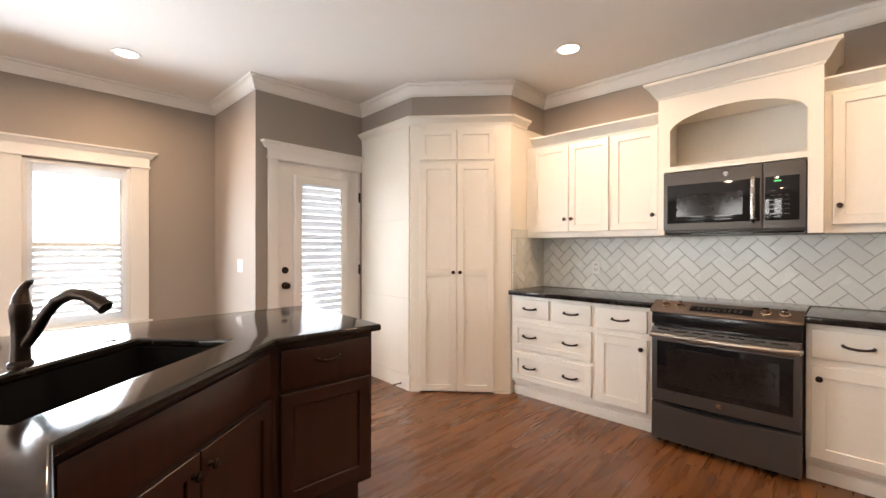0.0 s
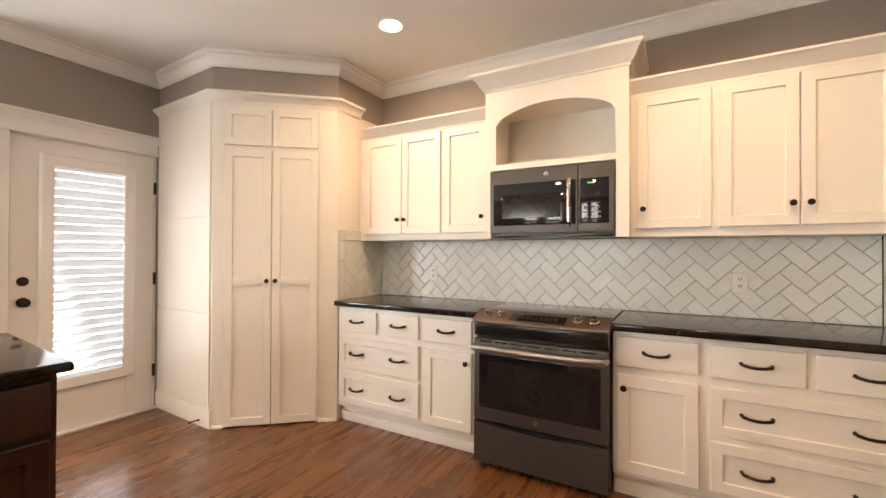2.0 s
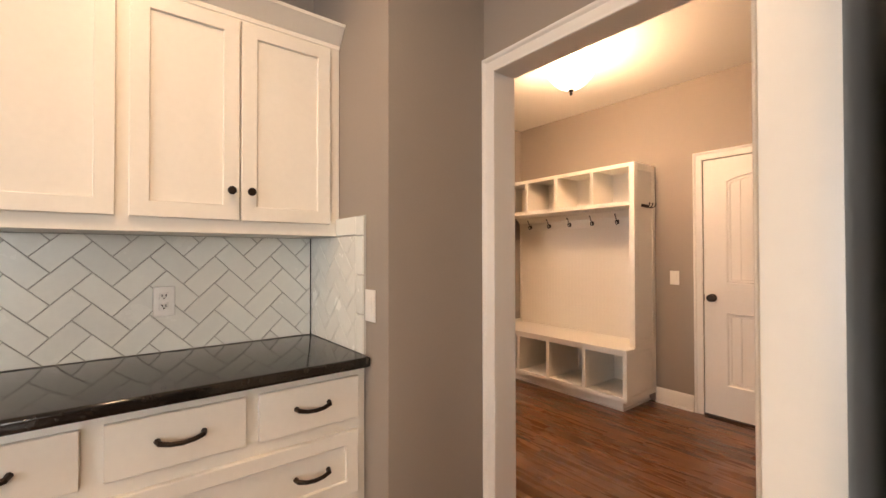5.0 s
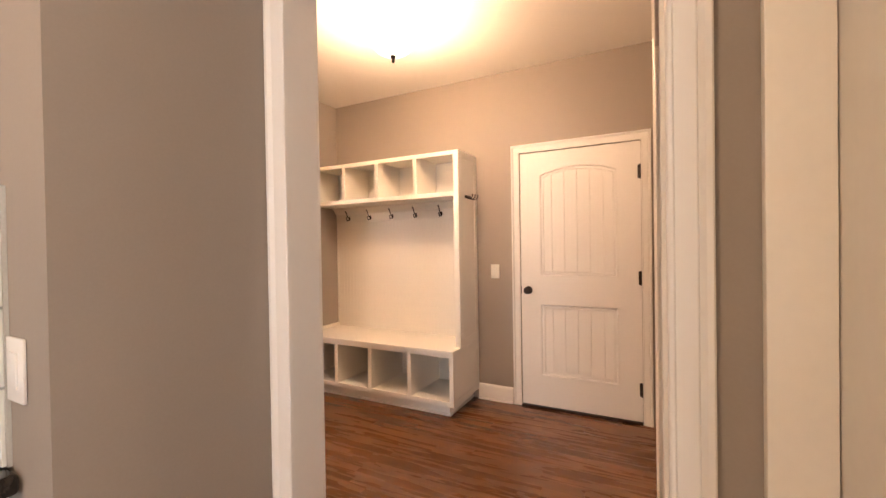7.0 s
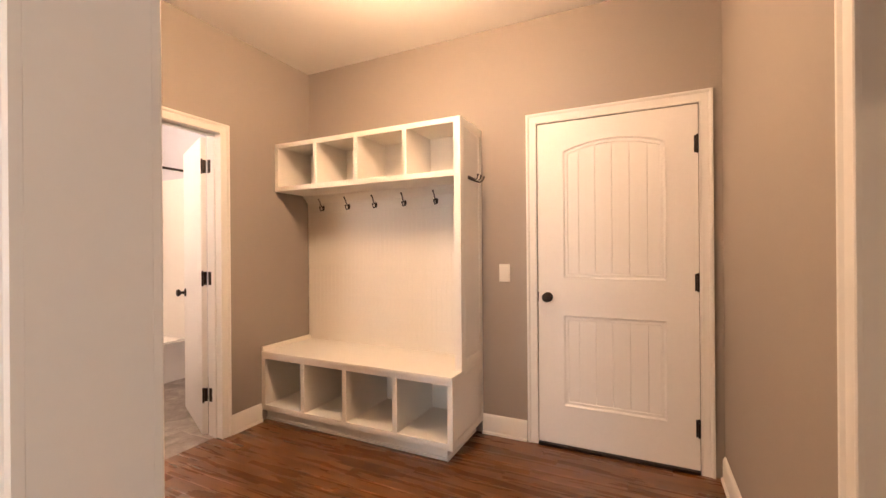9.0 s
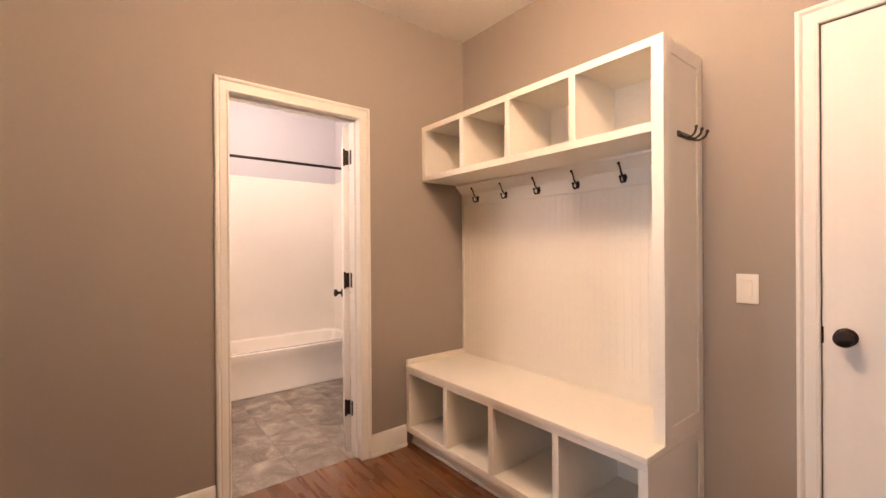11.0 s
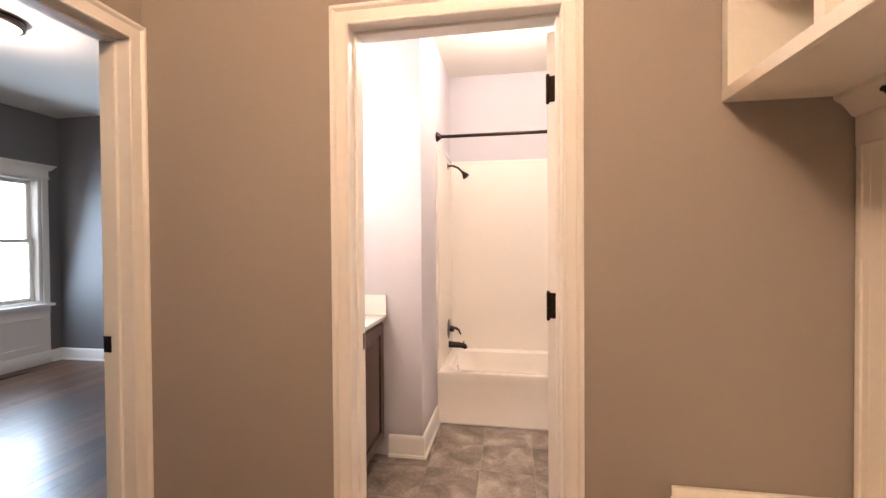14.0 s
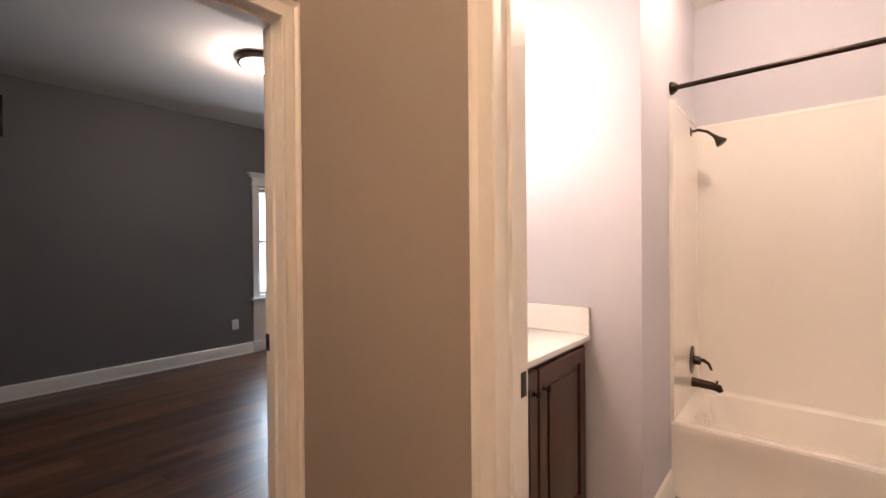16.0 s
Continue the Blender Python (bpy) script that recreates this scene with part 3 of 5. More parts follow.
# garage door: two panels, the upper one arched, with grooved planks
def garage_door():
    t = thing("door_garage", pose(gc, MY0, 0, 0, 0, 180), "closed white two-panel plank door with arched upper panel", "door")
    t["kind"] = "structure"
    w, h, y = gw - 0.006, 2.051, 0.004
    st, xl, xr = 0.158, -w / 2, w / 2
    bm = bm_of((xl, xl + st, y, y + 0.04, 0.018, h), (xr - st, xr, y, y + 0.04, 0.018, h), (xl + st, xr - st, y, y + 0.04, 0.018, 0.262), (xl + st, xr - st, y, y + 0.04, 0.836, 1.064))
    # arched head rail
    n = 14
    top = [(xl + st + (xr - xl - 2 * st) * i / n, 1.865 + 0.058 * math.sin(math.pi * i / n) ** 0.8) for i in range(n + 1)]
    for (xa, za), (xb, zb) in zip(top, top[1:]):
        vs = [bm.verts.new(p) for p in ((xa, y, za), (xb, y, zb), (xb, y, h), (xa, y, h), (xa, y + 0.04, za), (xb, y + 0.04, zb), (xb, y + 0.04, h), (xa, y + 0.04, h))]
        for f in ((0, 1, 2, 3), (4, 7, 6, 5), (0, 4, 5, 1), (3, 2, 6, 7)):
            bm.faces.new([vs[i] for i in f])
    slab = part("slab", bm, M_DOORP, t)
    for z0, z1, arch in ((0.262, 0.836, False), (1.064, 1.865, True)):
        # moulding round the panel
        path = [(xl + st, 0, z0), (xr - st, 0, z0), (xr - st, 0, z1)] + ([(px, 0, pz) for px, pz in top[-2:0:-1]] if arch else []) + [(xl + st, 0, z1)]
        mb = sweep(bmesh.new(), [(a, y + 0.012, c) for a, b, c in path], (0, -1, 0), [(-0.004, 0.0), (-0.004, 0.0125), (0.002, 0.0145), (0.007, 0.0120), (0.012, 0.0045), (0.017, 0.0045), (0.022, 0.0070), (0.028, 0.0070), (0.032, 0.0030), (0.032, 0.0)], closed=True)
        part("moulding", mb, M_DOORP, slab)
        k = 6
        pw = (xr - xl - 2 * st) / k
        for i in range(k):
            a, b = xl + st + i * pw, xl + st + (i + 1) * pw
            zt = z1 + (0.05 if arch else 0)
            part("plank", bm_of((a + 0.0006, b - 0.0006, y + 0.010, y + 0.034, z0 - 0.002, zt), bevel=0.0022, seg=1), M_DOORP, slab)
    door_knob(t, -w / 2 + 0.062, y, 0.945)
    part("latch_face", bm_of((-w / 2 - 0.002, -w / 2 + 0.004, y - 0.0006, y + 0.01, 0.915, 0.975)), M_BRONZE, t)
    for z in (0.25, 1.06, 1.83):
        hinge(t, w / 2 - 0.004, y - 0.008, z)
        part("hinge_leaf", bm_of((w / 2 - 0.020, w / 2 - 0.002, y - 0.003, y + 0.002, z - 0.048, z + 0.048), bevel=0.001), M_BRONZE, t)
    part("threshold", bm_of((-w / 2, w / 2, -0.02, 0.05, 0.0, 0.017), bevel=0.004), M_BRONZE, t, "dark metal threshold")
    return t


garage_door()


def bath_door():
    """The open bath door, seen on its edge, swung into the bath."""
    t = thing("door_bath", pose(MX1 + ET + 0.004, by0 + 0.004, 0, 0, 0, -24), "open white panelled bathroom door", "door")
    t["kind"] = "structure"
    w = 0.69
    slab = part("slab", bm_of((0.012, w, 0.0, 0.035, 0.012, 2.03), bevel=0.002), M_DOORP, t)
    for z0, z1 in ((0.25, 0.82), (1.05, 1.88)):
        for yy in (-0.001, 0.034):
            part("panel", bm_of((0.14, w - 0.12, yy, yy + 0.002, z0, z1), bevel=0.001), M_DOORP, slab)
    door_knob(t, w - 0.06, 0.035, 0.93, 1)
    door_knob(t, w - 0.06, 0.0, 0.93, -1)
    for z in (0.28, 1.07, 1.83):
        hinge(t, 0.004, 0.030, z)
        part("hinge_leaf", bm_of((0.0095, 0.0125, 0.002, 0.034, z - 0.045, z + 0.045), bevel=0.001), M_BRONZE, t)
        lf = part("hinge_leaf", bm_of((-0.044, -0.006, -0.003, -0.0006, z - 0.045, z + 0.045), bevel=0.0006), M_BRONZE, t)
        lf.matrix_basis = pose(0, 0, 0, 0, 0, 24)
    return t


bath_door()


# ---- kitchen: openings ----
def trim_set(name, m, w, h0, h1, label, side=0.085, sill=False, left=True, right=True):
    """Flat side casings with a flared head; opening w wide from h0 to h1, in the frame m."""
    bx = []
    if left:
        bx.append((-w / 2 - side, -w / 2, -0.020, 0, h0, h1))
    if right:
        bx.append((w / 2, w / 2 + side, -0.020, 0, h0, h1))
    a, b = -w / 2 - (side if left else 0.0), w / 2 + (side if right else 0.0)
    bx += [(a - 0.004, b + 0.004, -0.023, 0, h1, h1 + 0.090), (a - 0.012, b + 0.012, -0.032, 0, h1 - 0.004, h1 + 0.012)]
    bm = bm_of(*bx, bevel=0.002, seg=1)
    cap = [(0.0, 0.0), (0.026, 0.0), (0.028, 0.008), (0.038, 0.018), (0.046, 0.036), (0.060, 0.044), (0.062, 0.058), (0.0, 0.058)]
    e = 0.03
    sweep(bm, [(a, 0, h1 + 0.088), (a, -0.001, h1 + 0.088), (b, -0.001, h1 + 0.088), (b, 0, h1 + 0.088)][::-1], (0, 0, 1), [(p, q) for p, q in cap])
    if sill:
        bmesh.ops.create_cube(bm, size=1.0, matrix=Matrix.Translation((0, -0.028, h0 - 0.014)) @ Matrix.Diagonal((w + 2 * side + 0.05, 0.056, 0.028, 1)))
        bmesh.ops.create_cube(bm, size=1.0, matrix=Matrix.Translation((0, -0.0105, h0 - 0.07)) @ Matrix.Diagonal((w + 2 * side, 0.021, 0.085, 1)))
    bmesh.ops.transform(bm, matrix=m, verts=bm.verts)
    return setting(name, bm, M_TRIM, label, "trim")


def louvre(parent, x0, x1, z, y, tilt=-35, d=0.06):
    bm = bmesh.new()
    m = Matrix.Translation(((x0 + x1) / 2, y, z)) @ pose(0, 0, 0, tilt) @ Matrix.Diagonal((x1 - x0, d, 0.007, 1))
    bmesh.ops.create_cube(bm, size=1.0, matrix=m)
    return part("louvre", bm, M_SHADE, parent)


def window(name, m, w, z0, z1, label, shutters=True, rail=0.5, depth=0.14):
    """A double-hung window in its opening, with glass and shutters; frame m at the wall's face."""
    t = thing(name, m, label, "window")
    t["kind"] = "structure"
    y = 0.075
    part("window_frame", bm_of((-w / 2, -w / 2 + 0.03, 0, depth, z0, z1), (w / 2 - 0.03, w / 2, 0, depth, z0, z1), (-w / 2 + 0.03, w / 2 - 0.03, 0, depth, z0, z0 + 0.03), (-w / 2 + 0.03, w / 2 - 0.03, 0, depth, z1 - 0.03, z1), bevel=0.002), M_TRIM, t)
    zm = z0 + (z1 - z0) * rail
    for a, b, yy in ((z0 + 0.03, zm + 0.02, y), (zm - 0.02, z1 - 0.03, y + 0.03)):
        s = part("sash", bm_of((-w / 2 + 0.03, -w / 2 + 0.065, yy, yy + 0.03, a, b), (w / 2 - 0.065, w / 2 - 0.03, yy, yy + 0.03, a, b), (-w / 2 + 0.065, w / 2 - 0.065, yy, yy + 0.03, a, a + 0.04), (-w / 2 + 0.065, w / 2 - 0.065, yy, yy + 0.03, b - 0.04, b), bevel=0.002), M_TRIM, t)
        g = part("pane", bm_of((-w / 2 + 0.06, w / 2 - 0.06, yy + 0.012, yy + 0.016, a + 0.035, b - 0.035)), M_GLASS, s)
        g.visible_shadow = False
    if shutters:
        sh = part("shutter_frame", bm_of((-w / 2 + 0.012, -w / 2 + 0.055, 0.006, 0.034, z0 + 0.01, z1 - 0.01), (w / 2 - 0.055, w / 2 - 0.012, 0.006, 0.034, z0 + 0.01, z1 - 0.01), (-w / 2 + 0.055, w / 2 - 0.055, 0.006, 0.034, z0 + 0.01, z0 + 0.09),
                               (-w / 2 + 0.055, w / 2 - 0.055, 0.006, 0.034, z1 - 0.10, z1 - 0.01), bevel=0.002), M_SHADE, t, "white shutter frame")
        n = int((zm - z0 - 0.10) / 0.058)
        for i in range(n):
            louvre(sh, -w / 2 + 0.057, w / 2 - 0.057, z0 + 0.12 + i * 0.058, 0.022)
    return t


for a, b in wx:
    cx = (a + b) / 2
    window("window_kitchen", pose(cx, NY, 0), b - a, wz0, wz1, "tall white window with louvred shutter, bright outside")
trim_set("window_trim", pose((wx[1][0] + wx[1][1]) / 2, NY, 0), wx[1][1] - wx[1][0], wz0, wz1 + 0.02, "white window trim with flared head", side=0.135, sill=True)
trim_set("window_trim_second", pose((wx[0][0] + wx[0][1]) / 2, NY, 0), wx[0][1] - wx[0][0], wz0, wz1 + 0.02, "white window trim with flared head", side=0.135, sill=True)

for c in WEST:
    window("window_living", pose(-2.2, c, 0, 0, 0, 90), 1.0, 0.60, 2.20, "tall white double-hung window, bright outside", shutters=False)
    trim_set("window_trim_living", pose(-2.2, c, 0, 0, 0, 90), 1.0, 0.60, 2.20, "white window trim with flared head", side=0.10, sill=True)

dcx, dw = (dx0 + dx1) / 2, dx1 - dx0
trim_set("back_door_trim", pose(dcx, DY, 0), dw, 0.0, dh, "white back door trim with flared head", side=0.088, right=False)


def back_door():
    t = thing("door_back", pose(dcx, DY, 0), "white glazed back door with louvred blind", "door")
    t["kind"] = "structure"
    w, h, y = dw - 0.02, dh - 0.012, 0.012
    part("door_frame", bm_of((-dw / 2, -w / 2 - 0.004, 0.0, 0.13, 0, dh), (w / 2 + 0.004, dw / 2, 0.0, 0.13, 0, dh), (-dw / 2, dw / 2, 0.0, 0.13, h + 0.004, dh), bevel=0.001, seg=1), M_TRIM, t)
    gx, gz0, gz1 = 0.235, 0.36, 1.90
    part("slab", bm_of((-w / 2, -gx, y, y + 0.045, 0.015, h), (gx, w / 2, y, y + 0.045, 0.015, h), (-gx, gx, y, y + 0.045, 0.015, gz0), (-gx, gx, y, y + 0.045, gz1, h), bevel=0.0015, seg=1), M_DOORP, t)
    fr = part("glazing_frame", sweep(bmesh.new(), [(-gx, y, gz0), (gx, y, gz0), (gx, y, gz1), (-gx, y, gz1)], (0, -1, 0), [(0.025, 0), (0.025, 0.030), (0.012, 0.036), (-0.040, 0.036), (-0.050, 0.022), (-0.050, 0.0)], closed=True), M_DOORP, t)
    g = part("pane", bm_of((-gx, gx, y + 0.020, y + 0.025, gz0, gz1)), M_GLASS, t)
    g.visible_shadow = False
    z = gz0 + 0.03
    while z < gz1 - 0.02:
        louvre(fr, -gx + 0.028, gx - 0.028, z, y - 0.012, -60, 0.060)
        z += 0.062
    for z in (1.08, 0.942):
        door_knob(t, -w / 2 + 0.066, y, z) if z < 1 else part("deadbolt", lathe(bmesh.new(), [(0.0005, 0), (0.031, 0), (0.030, 0.008), (0.020, 0.013), (0.012, 0.014), (0.0005, 0.014)], Matrix.Translation((-w / 2 + 0.066, y, z)) @ pose(0, 0, 0, 90)), M_BRONZE, t, "dark bronze deadbolt")
    for z in (0.31, 1.06, 1.80):
        part("hinge", bm_of((w / 2 - 0.005, w / 2 + 0.011, -0.010, 0.008, z - 0.05, z + 0.05), bevel=0.003), M_BRONZE, t)
    part("threshold", bm_of((-dw / 2, dw / 2, -0.035, 0.13, 0, 0.014), bevel=0.003), M_TRIM, t)


back_door()

# ---- kitchen: pantry ----
def pantry():
    t = thing("pantry_cabinet", pose(0, 0, 0), "tall cream corner pantry with panelled double doors", "cabinet")
    ang = math.degrees(math.atan2(PB[1] - PA[1], PB[0] - PA[0]))
    m = pose(PA[0], PA[1], 0, 0, 0, ang)
    L = math.hypot(PB[0] - PA[0], PB[1] - PA[1])
    nx, ny = 0.05 * math.sin(radians(-ang)), 0.05 * math.cos(radians(ang))
    pa, pb = (PA[0] + nx + 0.004, PA[1] + ny), (PB[0] + nx, PB[1] + ny + 0.004)
    body = part("body", prism(bmesh.new(), [(3.535, DY - 0.002), (PA[0] + 0.001, PA[1] + 0.002), pa, pb, (PB[0] + 0.002, PB[1] + 0.001), (SX - 0.002, SY), (SX - 0.002, DY - 0.002)], 0.0, 2.40), M_CAB, t)

    def put(ob):
        ob.matrix_basis = m
        return ob
    y = -0.022
    a, b = 0.082, L - 0.145
    mid = (a + b) / 2
    for x0, x1, kx in ((a, mid - 0.0025, mid - 0.030), (mid + 0.0025, b, mid + 0.030)):
        d = put(shaker("door", t, x0, x1, 0.012, 2.036, y, M_CAB, 0.058, 0.020))
        part("rail", bm_of((x0 + 0.058, x1 - 0.058, y + 0.001, y + 0.018, 1.035, 1.100), bevel=0.002), M_CAB, d)
        cab_knob(d, kx, y, 1.068)
        put(shaker("upper_door", t, x0, x1, 2.064, 2.335, y, M_CAB, 0.050, 0.020))
    put(part("face_frame", bm_of((0.0004, a + 0.012, 0.0, 0.05, 0, 2.40), (b - 0.012, L - 0.0004, 0.0, 0.05, 0, 2.40), (a + 0.012, b - 0.012, 0.0, 0.05, 2.325, 2.40), (a + 0.012, b - 0.012, 0.0, 0.05, 2.030, 2.070)), M_CAB, t))
    # panelled side, seen beside the back door
    xs = PA[0]
    for z0, z1 in ((0.0, 0.15),):
        part("side_base", sweep(bmesh.new(), [(3.535, DY - 0.003, 0), (PA[0], PA[1], 0)], (0, 0, 1), [(0, 0), (-0.016, 0), (-0.016, 0.125), (-0.010, 0.135), (0, 0.135)]), M_CAB, t)
    for z0, z1 in ((0.137, 0.826), (0.836, 1.530), (1.540, 2.368)):
        part("side_panel", sweep(bmesh.new(), [(3.5345, DY - 0.012, z0), (PA[0] + 0.0012, PA[1] + 0.022, z0)], (0, 0, 1), [(0.001, 0), (-0.010, 0.0), (-0.010, z1 - z0), (0.001, z1 - z0)]), M_CAB, t)
    prof = [(0.0, -0.070), (-0.006, -0.070), (-0.008, -0.048), (-0.020, -0.034), (-0.040, -0.014), (-0.052, -0.008), (-0.054, 0.010), (0.0, 0.010)]
    part("crown", sweep(bmesh.new(), [(x, yy, 2.440) for x, yy in ((3.535, DY - 0.002), PA, PB, (SX - 0.30, SY))], (0, 0, 1), prof), M_CAB, t, "cream flared crown")
    part("toe_moulding", sweep(bmesh.new(), [(x, yy, 0) for x, yy in (PA, (PA[0] + (PB[0] - PA[0]) * 0.09, PA[1] + (PB[1] - PA[1]) * 0.09))], (0, 0, 1), [(0, 0), (-0.016, 0), (-0.012, 0.016), (0, 0.02)]), M_CAB, t)
    part("toe_moulding", sweep(bmesh.new(), [(PA[0] + (PB[0] - PA[0]) * 0.84, PA[1] + (PB[1] - PA[1]) * 0.84, 0), (PB[0], PB[1], 0)], (0, 0, 1), [(0, 0), (-0.016, 0), (-0.012, 0.016), (0, 0.02)]), M_CAB, t)
    return t


pantry()


def door_stop(m):
    t = tagged(part("door_stop", tube(bmesh.new(), [(0, 0, 0), (0, -0.02, 0.0), (0, -0.065, 0.002)], [0.008, 0.005, 0.005], 8), M_BRONZE), "dark spring door stop on the baseboard", "door stop")
    part("rubber_tip", cyl(bmesh.new(), (0, -0.062, 0.002), (0, -0.078, 0.002), 0.009, 0.008, 10), M_BLACK, t)
    t.matrix_basis = m


door_stop(pose(3.482, 2.60, 0.045, 0, 0, -92))
door_stop(pose(MX0 + 0.014, -3.05, 0.05, 0, 0, 90))

# ---- kitchen: cabinets on the range wall, in a frame with x to the right along the wall and -y into the room ----
ST = pose(SX, 0, 0, 0, 0, -90)
FY = -0.545


def base_cabinet(x0, x1, drawers, doors, wide, label):
    t = thing("base_cabinet", ST, label, "cabinet", "range wall base cabinets")
    part("body", bm_of((x0, x1, FY, -0.004, 0.115, 0.872), bevel=0.002), M_CAB, t)
    part("toe_kick", bm_of((x0, x1, FY + 0.045, FY + 0.06, 0.0, 0.115)), M_CAB, t)
    part("skirting", bm_of((x0, x1, FY + 0.030, FY + 0.045, 0.0, 0.07), bevel=0.004), M_CAB, t)
    y = FY - 0.020
    for a, b in drawers:
        d = slab_front("drawer", t, a, b, 0.690, 0.845, y, M_CAB)
        pull(d, (a + b) / 2, y, 0.768)
    for a, b, right in doors:
        d = shaker("door", t, a, b, 0.140, 0.645, y, M_CAB)
        cab_knob(d, b - 0.034 if right else a + 0.034, y, 0.580)
    for a, b in wide:
        for z0, z1 in ((0.415, 0.645), (0.150, 0.385)):
            d = shaker("drawer", t, a, b, z0, z1, y, M_CAB, 0.050)
            pull(d, a + (b - a) * 0.24, y, (z0 + z1) / 2)
            pull(d, a + (b - a) * 0.76, y, (z0 + z1) / 2)
    return t


base_cabinet(-1.790, -0.618, [(-1.767, -1.420), (-1.383, -1.061), (-1.022, -0.660)], [(-1.020, -0.660, True)], [(-1.765, -1.058)], "cream base cabinet with drawers beside the pantry")
base_cabinet(0.166, 1.380, [(0.188, 0.556), (0.604, 0.956), (0.994, 1.347)], [(0.188, 0.556, False)], [(0.604, 1.347)], "cream base cabinet with wide drawers and door")


def counter(x0, x1, label):
    bm = bm_of((x0, x1, -0.600, -0.010, 0.876, 0.915), bevel=0.012, seg=4)
    ob = tagged(part("countertop", bm, M_GRANITE), label, "countertop")
    ob.matrix_basis = ST
    return ob


counter(-1.795, -0.612, "polished black granite countertop beside the pantry")
counter(0.160, 1.380, "polished black granite countertop beside the wall")


def upper_cabinet(x0, x1, doors, label):
    t = thing("upper_cabinet", ST, label, "cabinet", "range wall upper cabinets")
    y0 = -0.305
    part("body", bm_of((x0, x1, y0 + 0.05, -0.004, 1.375, 2.20), bevel=0.002), M_CAB, t)
    part("face_frame", bm_of((x0, x1, y0, y0 + 0.05, 1.375, 2.20), bevel=0.0015, seg=1), M_CAB, t)
    for a, b, kx in doors:
        d = shaker("door", t, a, b, 1.423, 2.168, y0 - 0.020, M_CAB, 0.055)
        cab_knob(d, kx, y0 - 0.020, 1.530, 0.015)
    return t


CABCROWN = [(0.0, 0.0), (-0.004, 0.0), (-0.006, 0.016), (-0.016, 0.022), (-0.050, 0.068), (-0.062, 0.074), (-0.064, 0.086), (0.0, 0.086)]
u1 = upper_cabinet(-1.795, -0.640, [(-1.730, -1.373, -1.400), (-1.367, -1.030, -1.340), (-1.005, -0.665, -0.697)], "cream upper cabinet with three doors beside the pantry")
part("crown", sweep(bmesh.new(), [(-1.72, -0.305, 2.180), (-0.640, -0.305, 2.180)], (0, 0, 1), CABCROWN), M_CAB, u1, "cream flared crown")
u2 = upper_cabinet(0.212, 1.383, [(0.266, 0.624, 0.298), (0.658, 0.985, 0.955), (0.991, 1.336, 1.022)], "cream upper cabinet with three doors beside the wall")
part("crown", sweep(bmesh.new(), [(0.212, -0.305, 2.180), (1.383, -0.305, 2.180)], (0, 0, 1), CABCROWN), M_CAB, u2, "cream flared crown")


def hood_cabinet():
    """The raised cabinet over the microwave, with an open arched niche."""
    t = thing("hood_cabinet", ST, "cream hood cabinet with arched open niche above microwave", "cabinet")
    xl, xr, y0, zt = -0.640, 0.232, -0.400, 2.345
    part("side", bm_of((xl, xl + 0.02, y0 + 0.02, -0.004, 1.375, zt)), M_CAB, t)
    part("side", bm_of((xr - 0.02, xr, y0 + 0.02, -0.004, 1.375, zt)), M_CAB, t)
    part("niche_floor", bm_of((xl + 0.02, xr - 0.02, y0 + 0.02, -0.004, 1.830, 1.852)), M_CAB, t)
    part("niche_back", bm_of((xl + 0.02, xr - 0.02, -0.020, -0.004, 1.852, zt)), M_CAB, t)
    part("niche_top", bm_of((xl + 0.02, xr - 0.02, y0 + 0.02, -0.02, 2.240, 2.260)), M_CAB, t)
    a, b, zs = -0.565, 0.163, 2.105
    bm = bm_of((xl, a, y0, y0 + 0.022, 1.815, zt), (b, xr, y0, y0 + 0.022, 1.375, zt), (a, b, y0, y0 + 0.022, 1.815, 1.853), (xl, a + 0.02 - 0.055, y0, y0 + 0.022, 1.375, 1.815))
    n = 24
    arc = [(a + (b - a) * i / n, zs + 0.112 * (1 - (2 * i / n - 1) ** 2) ** 0.62) for i in range(n + 1)]
    for (xa, za), (xb, zb) in zip(arc, arc[1:]):
        vs = [bm.verts.new(p) for p in ((xa, y0, za), (xb, y0, zb), (xb, y0, zt), (xa, y0, zt), (xa, y0 + 0.022, za), (xb, y0 + 0.022, zb), (xb, y0 + 0.022, zt), (xa, y0 + 0.022, zt))]
        for f in ((0, 1, 2, 3), (4, 7, 6, 5), (0, 4, 5, 1), (3, 2, 6, 7)):
            bm.faces.new([vs[i] for i in f])
    part("face_frame", bm, M_CAB, t)
    crown = [(0.0, 0.0), (-0.008, 0.0), (-0.010, 0.014), (-0.024, 0.022), (-0.058, 0.082), (-0.078, 0.094), (-0.080, 0.112), (0.0, 0.112)]
    part("crown", sweep(bmesh.new(), [(xl, -0.01, 2.335), (xl, y0, 2.335), (xr, y0, 2.335), (xr, -0.01, 2.335)], (0, 0, 1), crown), M_CAB, t, "cream flared crown")
    part("top_board", bm_of((xl, xr, y0, -0.004, 2.42, 2.440)), M_CAB, t)
    return t


hood_cabinet()


